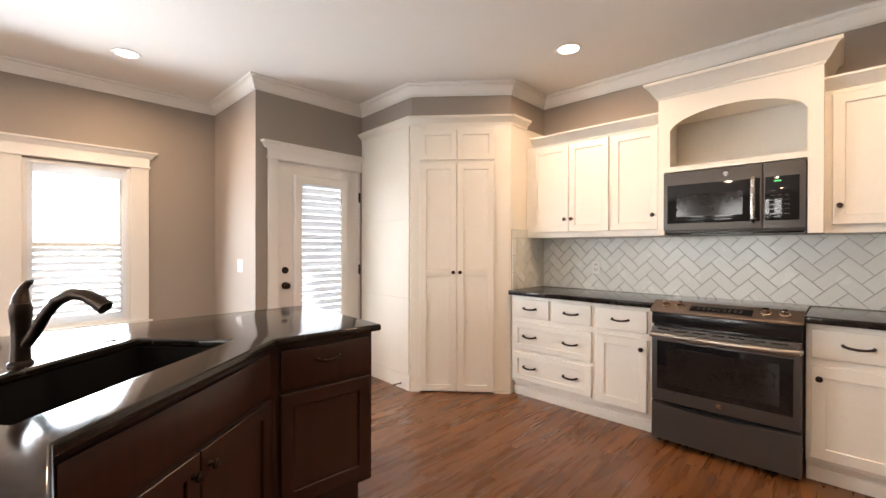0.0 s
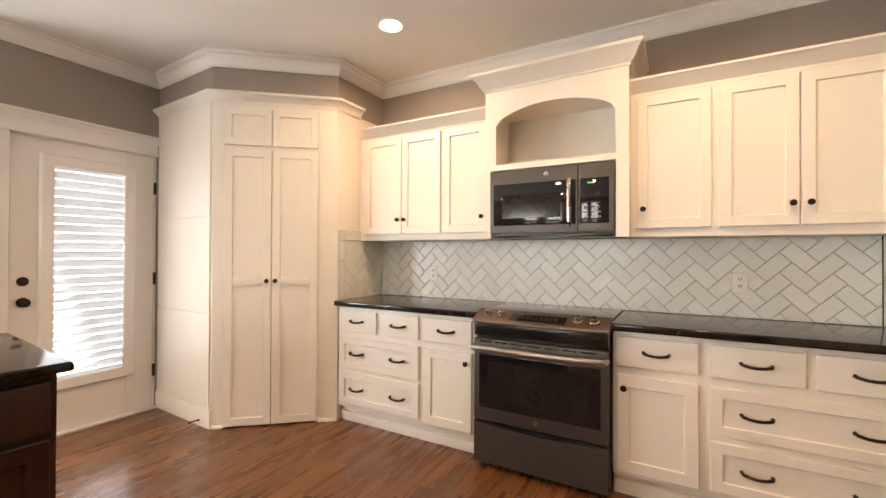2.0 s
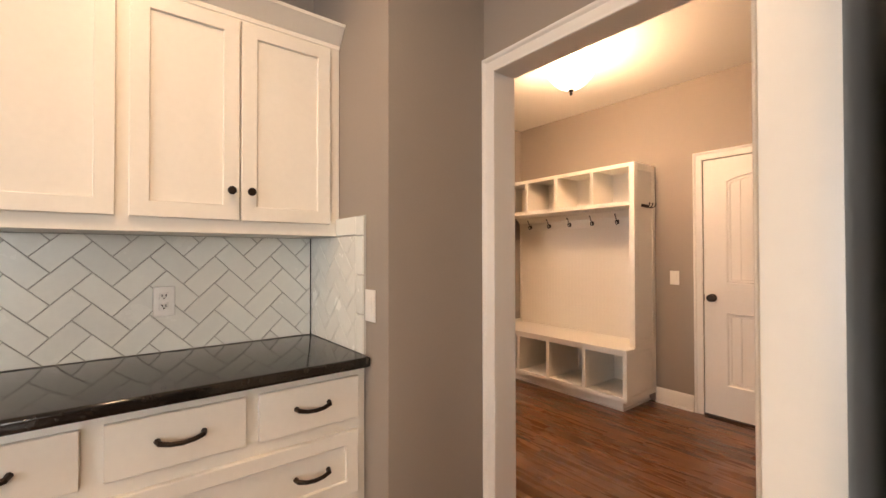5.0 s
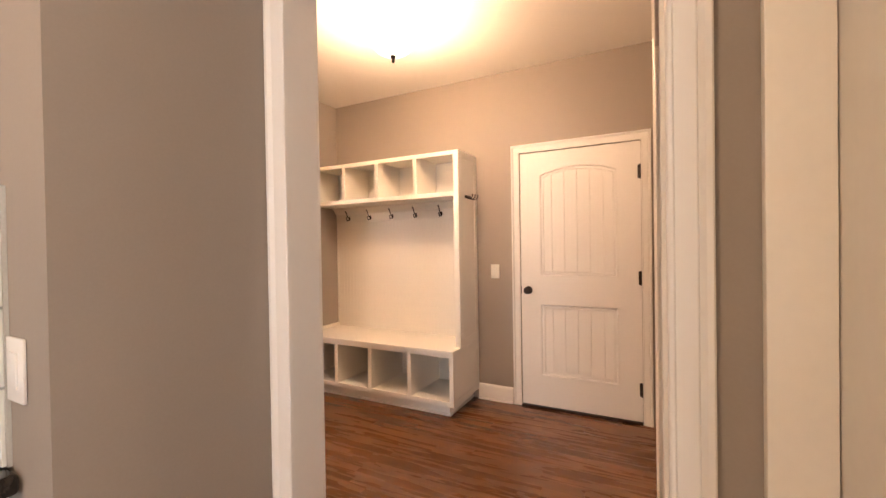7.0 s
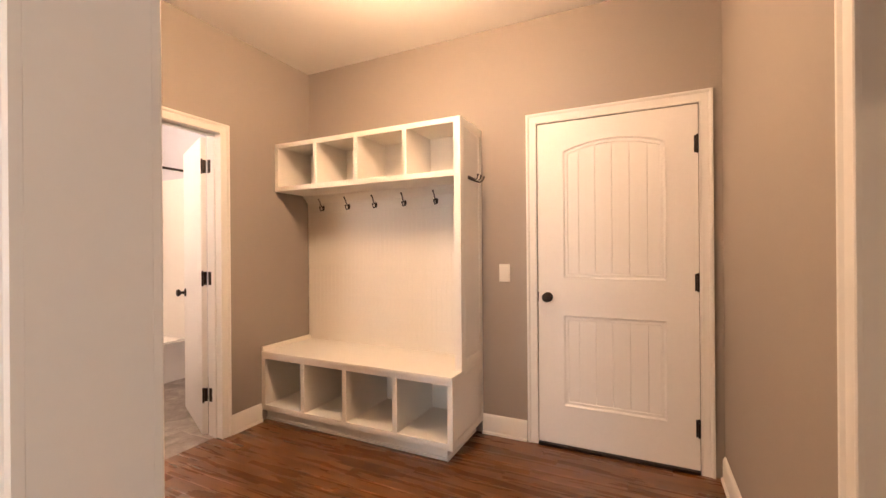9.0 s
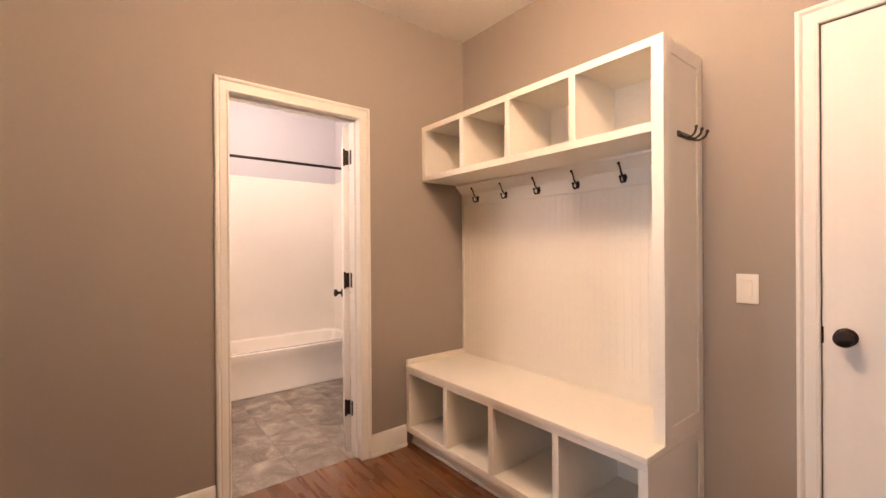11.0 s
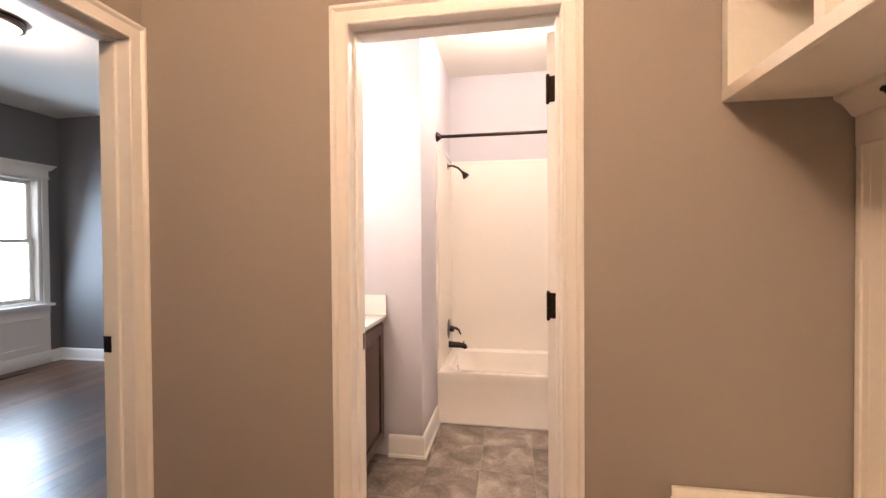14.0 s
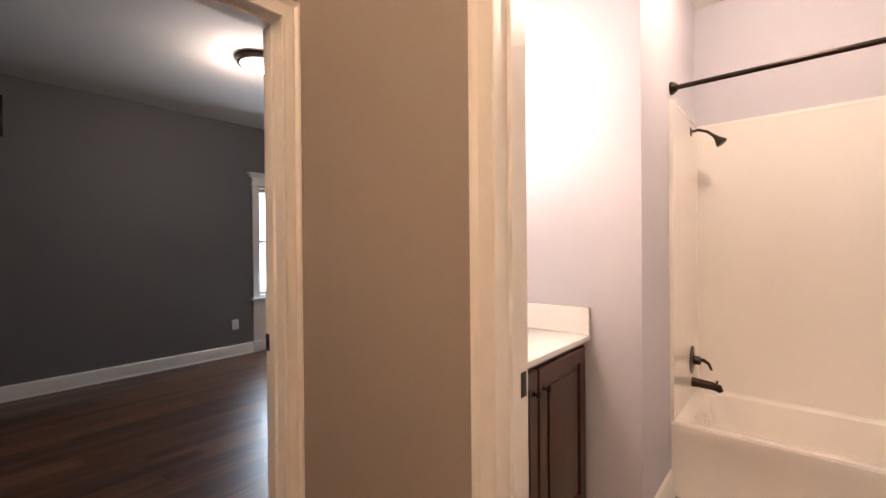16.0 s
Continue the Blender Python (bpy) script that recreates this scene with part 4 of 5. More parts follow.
def microwave():
    t = thing("microwave", ST, "slate over-the-range microwave with dark window", "microwave")
    x0, x1, yf, z0, z1 = -0.604, 0.158, -0.405, 1.385, 1.808
    part("body", bm_of((x0, x1, yf + 0.03, -0.01, z0 + 0.004, z1 - 0.002), bevel=0.003), M_SLATE, t)
    xs = -0.045
    d = part("door", bm_of((x0, xs, yf, yf + 0.03, z0 + 0.02, z1), bevel=0.006, seg=3), M_SLATE, t)
    part("window", bm_of((x0 + 0.025, xs - 0.012, yf - 0.0015, yf + 0.002, 1.455, 1.720), bevel=0.006), M_BLACKGLASS, d, "black glass window")
    part("inner_window", bm_of((x0 + 0.085, xs - 0.100, yf - 0.0026, yf - 0.001, 1.500, 1.650)), M_SCREEN, d)
    hb = tube(bmesh.new(), [(xs - 0.045, yf - 0.001, 1.452), (xs - 0.045, yf - 0.030, 1.470), (xs - 0.045, yf - 0.036, 1.585), (xs - 0.045, yf - 0.030, 1.705), (xs - 0.045, yf - 0.001, 1.722)], 0.0135, 12)
    part("handle", hb, M_STEEL, d, "bright steel bar handle")
    c = part("control_panel", bm_of((xs + 0.002, x1, yf, yf + 0.03, z0 + 0.02, z1), bevel=0.006, seg=3), M_SLATE, t)
    part("control_glass", bm_of((xs + 0.012, x1 - 0.030, yf - 0.0015, yf + 0.002, 1.455, 1.720), bevel=0.004), M_BLACKGLASS, c)
    part("display", bm_of((xs + 0.055, xs + 0.090, yf - 0.0022, yf - 0.001, 1.688, 1.697)), M_DISPLAY, c, "small green lit display")
    for r in range(6):
        for k in range(3):
            part("button", bm_of((xs + 0.038 + k * 0.034, xs + 0.060 + k * 0.034, yf - 0.0020, yf - 0.001, 1.490 + r * 0.028, 1.498 + r * 0.028)), M_SCREEN, c)
    part("badge", lathe(bmesh.new(), [(0.0005, 0), (0.016, 0), (0.015, 0.002), (0.0005, 0.0025)], Matrix.Translation((-0.235, yf, 1.766)) @ pose(0, 0, 0, 90), 20), M_CHROME, t, "round chrome badge")
    part("bottom_grille", bm_of((x0 + 0.01, x1 - 0.01, yf + 0.01, -0.02, z0 - 0.006, z0 + 0.006), bevel=0.002), M_BLACK, t)
    return t


microwave()


def range_cooker():
    t = thing("range_cooker", ST, "slate slide-in electric range with glass cooktop", "range")
    x0, x1 = -0.606, 0.156
    xm = (x0 + x1) / 2
    part("body", bm_of((x0, x1, -0.60, -0.03, 0.032, 0.90), bevel=0.003), M_BLACK, t)
    part("cooktop", bm_of((x0 - 0.004, x1 + 0.004, -0.545, -0.012, 0.902, 0.920), bevel=0.004), M_BLACKGLASS, t, "black glass cooktop")
    # bowed control panel
    n = 16
    bm = bmesh.new()
    rows = []
    for i in range(n + 1):
        x = x0 - 0.006 + (x1 - x0 + 0.012) * i / n
        bow = 0.030 * (1 - (2 * i / n - 1) ** 2)
        rows.append([bm.verts.new(p) for p in ((x, -0.535, 0.934), (x, -0.645 - bow, 0.884), (x, -0.652 - bow, 0.872), (x, -0.640 - bow * 0.8, 0.862), (x, -0.535, 0.862))])
    for a, b in zip(rows, rows[1:]):
        for j in range(5):
            bm.faces.new((a[j], a[(j + 1) % 5], b[(j + 1) % 5], b[j]))
    bm.faces.new(rows[0])
    bm.faces.new(rows[-1][::-1])
    p = part("control_panel", bm, M_COPPER, t, "bronze-toned slate control panel")
    sl = math.degrees(math.atan2(0.050, 0.125))
    for x in (x0 + 0.075, x0 + 0.160, x1 - 0.160, x1 - 0.075):
        kb = lathe(bmesh.new(), [(0.0005, -0.004), (0.027, -0.004), (0.026, 0.004), (0.019, 0.007), (0.018, 0.026), (0.016, 0.029), (0.0005, 0.030)], Matrix.Translation((x, -0.598, 0.912)) @ pose(0, 0, 0, sl + 4), 20)
        part("control_knob", kb, M_KNOB, p, "bronzed steel control knob")
    kp = bm_of((-0.160, 0.160, -0.042, 0.040, -0.002, 0.0045), bevel=0.004)
    bmesh.ops.transform(kp, matrix=Matrix.Translation((xm, -0.610, 0.9045)) @ pose(0, 0, 0, sl), verts=kp.verts)
    kpo = part("keypad", kp, M_BLACKGLASS, p)
    for r in range(2):
        for k in range(9):
            if 3 <= k <= 4 and r == 1:
                continue
            b = bm_of((-0.120 + k * 0.027, -0.104 + k * 0.027, -0.014 + r * 0.020, -0.006 + r * 0.020, 0.0040, 0.0052))
            bmesh.ops.transform(b, matrix=Matrix.Translation((xm, -0.610, 0.9045)) @ pose(0, 0, 0, sl), verts=b.verts)
            part("button", b, M_SLATE, kpo)
    part("vent_band", bm_of((x0, x1, -0.636, -0.58, 0.785, 0.866), bevel=0.006), M_BLACK, t)
    # oven door
    d = part("oven_door", bm_of((x0 + 0.002, x1 - 0.002, -0.645, -0.60, 0.285, 0.770), bevel=0.008, seg=3), M_SLATE, t)
    part("oven_window", bm_of((x0 + 0.036, x1 - 0.036, -0.6475, -0.642, 0.362, 0.680), bevel=0.006), M_BLACKGLASS, d, "dark oven window glass")
    part("window_pane", bm_of((x0 + 0.095, x1 - 0.095, -0.6480, -0.646, 0.405, 0.640)), M_SCREEN, d)
    for i in range(7):
        a = x0 + 0.04 + i * 0.098
        part("vent_slot", bm_of((a, a + 0.075, -0.6456, -0.640, 0.750, 0.758)), M_BLACK, d)
    hb = tube(bmesh.new(), [(x0 + 0.012, -0.643, 0.722), (x0 + 0.016, -0.682, 0.722), (x0 + 0.10, -0.697, 0.722), (xm, -0.704, 0.722), (x1 - 0.10, -0.697, 0.722), (x1 - 0.016, -0.682, 0.722), (x1 - 0.012, -0.643, 0.722)], [0.020, 0.020, 0.018, 0.018, 0.018, 0.020, 0.020], 16)
    part("handle", hb, M_DULLSTEEL, d, "brushed steel oven handle")
    part("badge", lathe(bmesh.new(), [(0.0005, 0), (0.017, 0), (0.016, 0.002), (0.0005, 0.0025)], Matrix.Translation((xm, -0.645, 0.330)) @ pose(0, 0, 0, 90), 20), M_CHROME, d, "round chrome badge")
    # drawer with a bowed top edge
    bm = bmesh.new()
    rows = []
    for i in range(n + 1):
        x = x0 + 0.002 + (x1 - x0 - 0.004) * i / n
        dip = 0.022 * (1 - (2 * i / n - 1) ** 2)
        rows.append([bm.verts.new(q) for q in ((x, -0.642, 0.034), (x, -0.642, 0.268 - dip), (x, -0.632, 0.274 - dip), (x, -0.60, 0.274 - dip), (x, -0.60, 0.034))])
    for a, b in zip(rows, rows[1:]):
        for j in range(5):
            bm.faces.new((a[j], a[(j + 1) % 5], b[(j + 1) % 5], b[j]))
    bm.faces.new(rows[0])
    bm.faces.new(rows[-1][::-1])
    part("drawer", bm, M_SLATE, t)
    for x in (x0 + 0.03, x1 - 0.03):
        for y in (-0.57, -0.08):
            part("foot", cyl(bmesh.new(), (x, y, 0), (x, y, 0.034), 0.016, n=10), M_BLACK, t)
    return t


range_cooker()

wall_plate(pose(SX - 0.022, 1.261, 1.115, 0, 0, -90), 0.072, 0.115, "white outlet on the tiled backsplash", "outlet", "outlet", "outlet")
wall_plate(pose(SX - 0.022, -0.777, 1.115, 0, 0, -90), 0.072, 0.115, "white outlet on the tiled backsplash", "outlet", "outlet", "outlet")
wall_plate(pose(4.030, RY + 0.001, 1.105, 0, 0, 180), 0.075, 0.120, "white switch plate at the wall's end", "switch", "light_switch")
wall_plate(pose(2.449, 3.62, 1.12, 0, 0, 90) @ pose(0, 0, 0, 0, 0, 180), 0.115, 0.115, "white double switch plate beside the door", "switch", "light_switch")


# ---- kitchen: island with corner sink ----
IA, IB, IC, ID, IE, IF, IG = (2.335, 1.395), (1.800, 1.430), (1.075, 0.815), (1.055, 0.30), (0.38, 0.30), (0.38, 2.33), (2.405, 2.33)
ITOP = 0.893


def island():
    t = thing("kitchen_island", pose(0, 0, 0), "dark cherry island with drawer and panelled doors", "island")
    o = 0.035
    outline = [(2.335 - o, 1.395 + o), (1.800 + 0.0, 1.430 + o), (1.075 - o, 0.815 + 0.03), (1.055 - o, 0.30 + o), (0.38 + o, 0.30 + o), (0.38 + o, 2.33 - o), (2.405 - o, 2.33 - o)]
    part("body", prism(bmesh.new(), outline, 0.10, 0.62), M_CHERRY, t)
    zt = ITOP - 0.037
    part("upper_frame", sweep(bmesh.new(), [(x, y, 0.62) for x, y in outline], (0, 0, 1), [(0, 0), (-0.02, 0), (-0.02, zt - 0.62), (0, zt - 0.62)], closed=True), M_CHERRY, t)
    c = Vector((1.2, 1.5))
    part("toe_kick", prism(bmesh.new(), [tuple(c + (Vector(p) - c) * 0.93) for p in outline], 0.0, 0.10), M_CHERRY, t)
    # front beside the end: drawer over door
    (ax, ay), (bx, by) = outline[1], outline[0]
    ang = math.degrees(math.atan2(by - ay, bx - ax))
    m, L = pose(ax, ay, 0, 0, 0, ang), math.hypot(bx - ax, by - ay)
    d = part("drawer", bm_of((0.030, L - 0.020, -0.020, 0, 0.660, 0.830), bevel=0.004), M_CHERRY, t)
    d.matrix_basis = m
    pull(d, L / 2, -0.020, 0.765)
    d = shaker("door", t, 0.030, L - 0.020, 0.135, 0.635, -0.020, M_CHERRY, 0.062)
    d.matrix_basis = m
    # sink front on the diagonal: two false drawers over two doors
    (ax, ay), (bx, by) = outline[2], outline[1]
    ang = math.degrees(math.atan2(by - ay, bx - ax))
    m, L = pose(ax, ay, 0, 0, 0, ang), math.hypot(bx - ax, by - ay)
    f = part("false_drawer", bm_of((0.04, L - 0.05, -0.018, 0, 0.665, 0.830), bevel=0.004), M_CHERRY, t)
    f.matrix_basis = m
    for x0, x1, kx in ((0.04, L / 2 - 0.005, L / 2 - 0.04), (L / 2 + 0.0, L - 0.05, L / 2 + 0.04)):
        d = shaker("door", t, x0, x1, 0.135, 0.640, -0.020, M_CHERRY, 0.060)
        d.matrix_basis = m
        cab_knob(d, kx, -0.020, 0.58)
    return t


island()

u, v = Vector((0.765, 0.644)), Vector((-0.644, 0.765))
SP = Vector((1.660, 1.545))       # near right corner of the sink
SW, SD = 0.84, 0.42


def sink_frame(ob):
    ob.matrix_basis = Matrix.Translation((SP.x, SP.y, 0)) @ pose(0, 0, 0, 0, 0, math.degrees(math.atan2(u.y, u.x)))
    return ob


def island_top():
    bm = bmesh.new()
    outer = [bm.verts.new((x, y, ITOP)) for x, y in (IA, IB, IC, ID, IE, IF, IG)]
    hole = [bm.verts.new((p.x, p.y, ITOP)) for p in (SP, SP + v * SD, SP + v * SD - u * SW, SP - u * SW)]
    bm.faces.new((outer[1], outer[2], hole[3], hole[0]))
    bm.faces.new((outer[1], hole[0], hole[1], hole[2], hole[3], outer[2], outer[3], outer[4], outer[5], outer[6], outer[0]))
    r = bmesh.ops.extrude_face_region(bm, geom=bm.faces[:])
    bmesh.ops.translate(bm, vec=(0, 0, -0.036), verts=[e for e in r["geom"] if isinstance(e, bmesh.types.BMVert)])
    bmesh.ops.recalc_face_normals(bm, faces=bm.faces)
    rim = [e for e in bm.edges if len(e.link_faces) == 2 and e.calc_face_angle(0) > 1.2 and abs(e.verts[0].co.z - e.verts[1].co.z) < 1e-4]
    bmesh.ops.bevel(bm, geom=rim, offset=0.011, segments=4, affect='EDGES', profile=0.5)
    return tagged(part("countertop", bm, M_GRANITE), "polished black granite island top with sink cutout", "countertop")


island_top()


def sink():
    b = 0.010
    zt, zb = ITOP - 0.037, 0.66
    bm = bmesh.new()
    rings = [[bm.verts.new((x, y, z)) for x, y in ((-SW - o, -o), (o, -o), (o, SD + o), (-SW - o, SD + o))] for o, z in ((b, zb - 0.012), (b, zt), (-0.004, zt), (-0.010, zb + 0.01), (-0.022, zb))]
    for p, q in zip(rings, rings[1:]):
        for i in range(4):
            bm.faces.new((p[i], p[(i + 1) % 4], q[(i + 1) % 4], q[i]))
    bm.faces.new(rings[0][::-1])
    bm.faces.new(rings[-1])
    t = sink_frame(tagged(part("kitchen_sink", bm, M_SINK), "black composite undermount sink in the island", "sink"))
    part("drain", lathe(bmesh.new(), [(0.0005, 0), (0.03, 0), (0.045, 0.003), (0.047, 0.0)], Matrix.Translation((-SW / 2, SD * 0.55, zb + 0.001))), M_BRONZE, t)


sink()


def faucet():
    t = thing("kitchen_faucet", Matrix.Translation((1.035, 1.645, ITOP)) @ pose(0, 0, 0, 0, 0, math.degrees(math.atan2(-v.y, -v.x))), "oil-rubbed bronze faucet with pull-out spout and lever", "faucet")
    part("base", lathe(bmesh.new(), [(0.0005, 0), (0.034, 0), (0.034, 0.008), (0.027, 0.016), (0.025, 0.05), (0.025, 0.13), (0.029, 0.165), (0.031, 0.185), (0.026, 0.205), (0.0005, 0.21)], n=24), M_BRONZE, t)
    part("lever", tube(bmesh.new(), [(0, 0, 0.195), (-0.004, 0.004, 0.225), (-0.001, 0.010, 0.255), (0.008, 0.016, 0.272), (0.020, 0.020, 0.276)], [0.026, 0.022, 0.013, 0.011, 0.008], 12), M_BRONZE, t)
    part("spout", tube(bmesh.new(), [(0.0, 0, 0.05), (0.045, 0, 0.10), (0.085, 0, 0.165), (0.13, 0, 0.215), (0.185, 0, 0.238), (0.235, 0, 0.232), (0.275, 0, 0.212), (0.300, 0, 0.193)], [0.017, 0.018, 0.018, 0.018, 0.019, 0.021, 0.024, 0.024], 14), M_BRONZE, t)
    return t


faucet()
tagged(part("air_gap_cap", lathe(bmesh.new(), [(0.0005, 0.004), (0.016, 0.004), (0.021, 0.002), (0.022, 0.0)], Matrix.Translation((1.30, 1.885, ITOP + 0.0005))), M_BRONZE), "dark bronze cap on the granite top", "sink cap")


# ---- recessed ceiling lights ----
def can_light(x, y):
    t = thing("ceiling_downlight", pose(x, y, CEIL), "lit recessed downlight with white trim ring, unseen fill ones too", "downlight", "kitchen downlights")
    part("trim_ring", lathe(bmesh.new(), [(0.070, -0.001), (0.074, -0.006), (0.092, -0.005), (0.097, -0.0005)], n=32), M_TRIM, t)
    part("lens", lathe(bmesh.new(), [(0.0005, -0.002), (0.071, -0.002)], n=32), M_CANGLOW, t)
    return t


# fixtures for all six, with the three unseen cans added for fill light
for cx, cy in CANS_AND_FILL:
    can_light(cx, cy)

# fridge beside the opening, with a cream end panel
def fridge():
    t = thing("refrigerator", pose(2.180, -1.752, 0), "dark two-door refrigerator beside a cream panel", "refrigerator")
    part("body", bm_of((-0.445, 0.445, 0.02, 0.70, 0.02, 1.76), bevel=0.006), M_BLACK, t)
    for x0, x1 in ((-0.450, -0.003), (0.003, 0.450)):
        d = part("door", bm_of((x0, x1, 0.72, 0.80, 0.72, 1.77), bevel=0.018, seg=4), M_FRIDGE, t)
        hx = -0.04 if x0 < -0.1 else 0.04
        part("handle", tube(bmesh.new(), [(hx, 0.80, 0.85), (hx, 0.845, 0.87), (hx, 0.845, 1.62), (hx, 0.80, 1.64)], 0.012, 10), M_STEEL, d)
    part("freezer_drawer", bm_of((-0.450, 0.450, 0.72, 0.80, 0.06, 0.71), bevel=0.018, seg=4), M_FRIDGE, t)
    return t


fridge()
setting("end_panel", bm_of((2.690, 2.746, OY, -1.07, 0, CEIL), (2.747, 2.83, OY, OY + 0.025, 0, 2.12), bevel=0.004), M_CAB, "tall cream painted panel beside the refrigerator", "panel")

# ---- mudroom ----
MB = pose(MX1, MY0, 0, 0, 0, 180)      # x from the door wall along the back wall, -y into the room


def storage_bench():
    t = thing("storage_bench", MB, "cream hall bench with cubbies, beadboard back and hooks", "storage bench")
    Wd, e = 1.55, 0.003
    yb, yf = -0.35, -0.51
    cells = [0.02, 0.40, 0.765, 1.155, 1.53]
    # bench
    part("seat", bm_of((e, Wd, yf, -0.002, 0.488, 0.515), bevel=0.005), M_CAB, t)
    part("seat_upstand", bm_of((e, 0.021, yf + 0.004, -0.020, 0.515, 0.548), bevel=0.003), M_CAB, t)
    b = part("bench_frame", bm_of((e, Wd - 0.004, yf + 0.006, yf + 0.026, 0.085, 0.125), (e, Wd - 0.004, yf + 0.006, yf + 0.026, 0.462, 0.488), bevel=0.001), M_CAB, t)
    for i, x in enumerate(cells):
        part("divider", bm_of((max(e, x - 0.016), min(Wd - 0.004, x + 0.016), yf + 0.005, yf + 0.027, 0.125, 0.462), (max(e, x - 0.009), min(Wd - 0.006, x + 0.009), yf + 0.027, -0.006, 0.10, 0.488)), M_CAB, t)
    part("bench_floor", bm_of((e, Wd - 0.006, yf + 0.026, -0.004, 0.100, 0.118)), M_CAB, t)
    part("bench_back", bm_of((e, Wd - 0.006, -0.012, -0.003, 0.118, 0.488)), M_CAB, t)
    part("toe_kick", bm_of((e, Wd - 0.06, yf + 0.055, -0.004, 0.0, 0.085)), M_CAB, t)
    part("toe_moulding", bm_of((e, Wd - 0.05, yf + 0.045, yf + 0.055, 0.0, 0.02), (Wd - 0.06, Wd - 0.05, yf + 0.045, -0.004, 0.0, 0.02), bevel=0.004), M_CAB, t)
    # framed end of the bench
    part("bench_end", bm_of((Wd - 0.004, Wd, yf + 0.002, yf + 0.055, 0.085, 0.488), (Wd - 0.004, Wd, -0.055, -0.003, 0.085, 0.488), (Wd - 0.004, Wd, yf + 0.055, -0.055, 0.085, 0.13), (Wd - 0.004, Wd, yf + 0.055, -0.055, 0.44, 0.488)), M_CAB, t)
    # tall end panel
    part("end_panel", bm_of((Wd - 0.022, Wd - 0.006, yb, -0.003, 0.515, 2.066)), M_CAB, t)
    part("end_frame", bm_of((Wd - 0.006, Wd, yb, yb + 0.05, 0.515, 2.066), (Wd - 0.006, Wd, -0.05, -0.003, 0.515, 2.066), (Wd - 0.006, Wd, yb + 0.05, -0.05, 0.515, 0.57), (Wd - 0.006, Wd, yb + 0.05, -0.05, 2.01, 2.066), bevel=0.001), M_CAB, t)
    part("front_stile", bm_of((Wd - 0.045, Wd, yb - 0.018, yb, 0.515, 2.066), bevel=0.001), M_CAB, t)
    # upper cubbies
    u0, u1 = 1.705, 2.066
    part("upper_frame", bm_of((e, Wd - 0.045, yb - 0.018, yb, u0, u0 + 0.036), (e, Wd - 0.045, yb - 0.018, yb, u1 - 0.034, u1), bevel=0.001), M_CAB, t)
    for x in cells[:-1]:
        part("divider", bm_of((max(e, x - 0.016), x + 0.016, yb - 0.017, yb, u0 + 0.036, u1 - 0.034), (max(e, x - 0.009), x + 0.009, yb, -0.012, u0 + 0.02, u1 - 0.018)), M_CAB, t)
    part("shelf", bm_of((e, Wd - 0.022, yb, -0.003, u0, u0 + 0.020)), M_CAB, t)
    part("top", bm_of((e, Wd - 0.022, yb, -0.003, u1 - 0.018, u1)), M_CAB, t)
    part("upper_back", bm_of((e, Wd - 0.022, -0.012, -0.003, u0 + 0.02, u1 - 0.018)), M_CAB, t)
    # moulding under the shelf, hook rail, beadboard
    part("cove", sweep(bmesh.new(), [(0.004, -0.016, u0), (Wd - 0.024, -0.016, u0)], (0, 0, 1), [(0.0, 0.0), (-0.062, 0.0), (-0.060, -0.012), (-0.040, -0.026), (-0.022, -0.050), (-0.012, -0.062), (0.0, -0.062)]), M_CAB, t)
    part("hook_rail", bm_of((e, Wd - 0.022, -0.022, -0.012, 1.560, 1.645), bevel=0.002), M_CAB, t)
    part("edge_strip", bm_of((e, 0.022, -0.020, -0.012, 0.515, 1.640), bevel=0.002), M_CAB, t)
    k = 38
    bw_ = (Wd - 0.03) / k
    board = bpy.data.meshes.new("board")
    b0 = prism(bmesh.new(), [(0, -0.003), (0, -0.0124), (0.0015, -0.0135), (bw_ - 0.0015, -0.0135), (bw_, -0.0124), (bw_, -0.003)], 0.515, 1.70)
    bmesh.ops.recalc_face_normals(b0, faces=b0.faces)
    b0.to_mesh(board)
    b0.free()
    board.materials.append(M_CAB)
    back = part("beadboard", bm_of((e, Wd - 0.022, -0.004, -0.002, 0.515, 1.70)), M_CAB, t, "cream beadboard back")
    for i in range(k):
        o = new("board", board)
        o.parent = back
        o.location = (0.005 + i * bw_, 0, 0)
    return t


storage_bench()


def coat_hook(m, n_arms=1):
    t = thing("coat_hook", m, "dark bronze double coat hook on the bench rail", "coat hook", "bench coat hooks")
    part("plate", lathe(bmesh.new(), [(0.0005, 0), (0.013, 0), (0.012, 0.004), (0.0005, 0.006)], pose(0, 0, 0, 90) @ Matrix.Diagonal((0.85, 1.7, 1, 1)), 16), M_BRONZE, t)
    up = tube(bmesh.new(), [(0, -0.003, 0.004), (0, -0.020, 0.008), (0, -0.036, 0.024), (0, -0.044, 0.046), (0, -0.058, 0.064)], [0.005, 0.0048, 0.0045, 0.0042, 0.0045], 8)
    ball(up, (0, -0.060, 0.066), 0.0075, u=10, v=7)
    part("upper_hook", up, M_BRONZE, t)
    lo = tube(bmesh.new(), [(0, -0.003, -0.006), (0, -0.016, -0.020), (0, -0.032, -0.024), (0, -0.043, -0.014), (0, -0.045, 0.000)], [0.005, 0.0048, 0.0045, 0.0042, 0.0045], 8)
    ball(lo, (0, -0.045, 0.003), 0.0075, u=10, v=7)
    part("lower_hook", lo, M_BRONZE, t)
    return t


hook = coat_hook(MB @ pose(0.174, -0.022, 1.600))
for x in (0.435, 0.694, 0.955, 1.217):
    copy_thing(hook, MB @ pose(x, -0.022, 1.600))


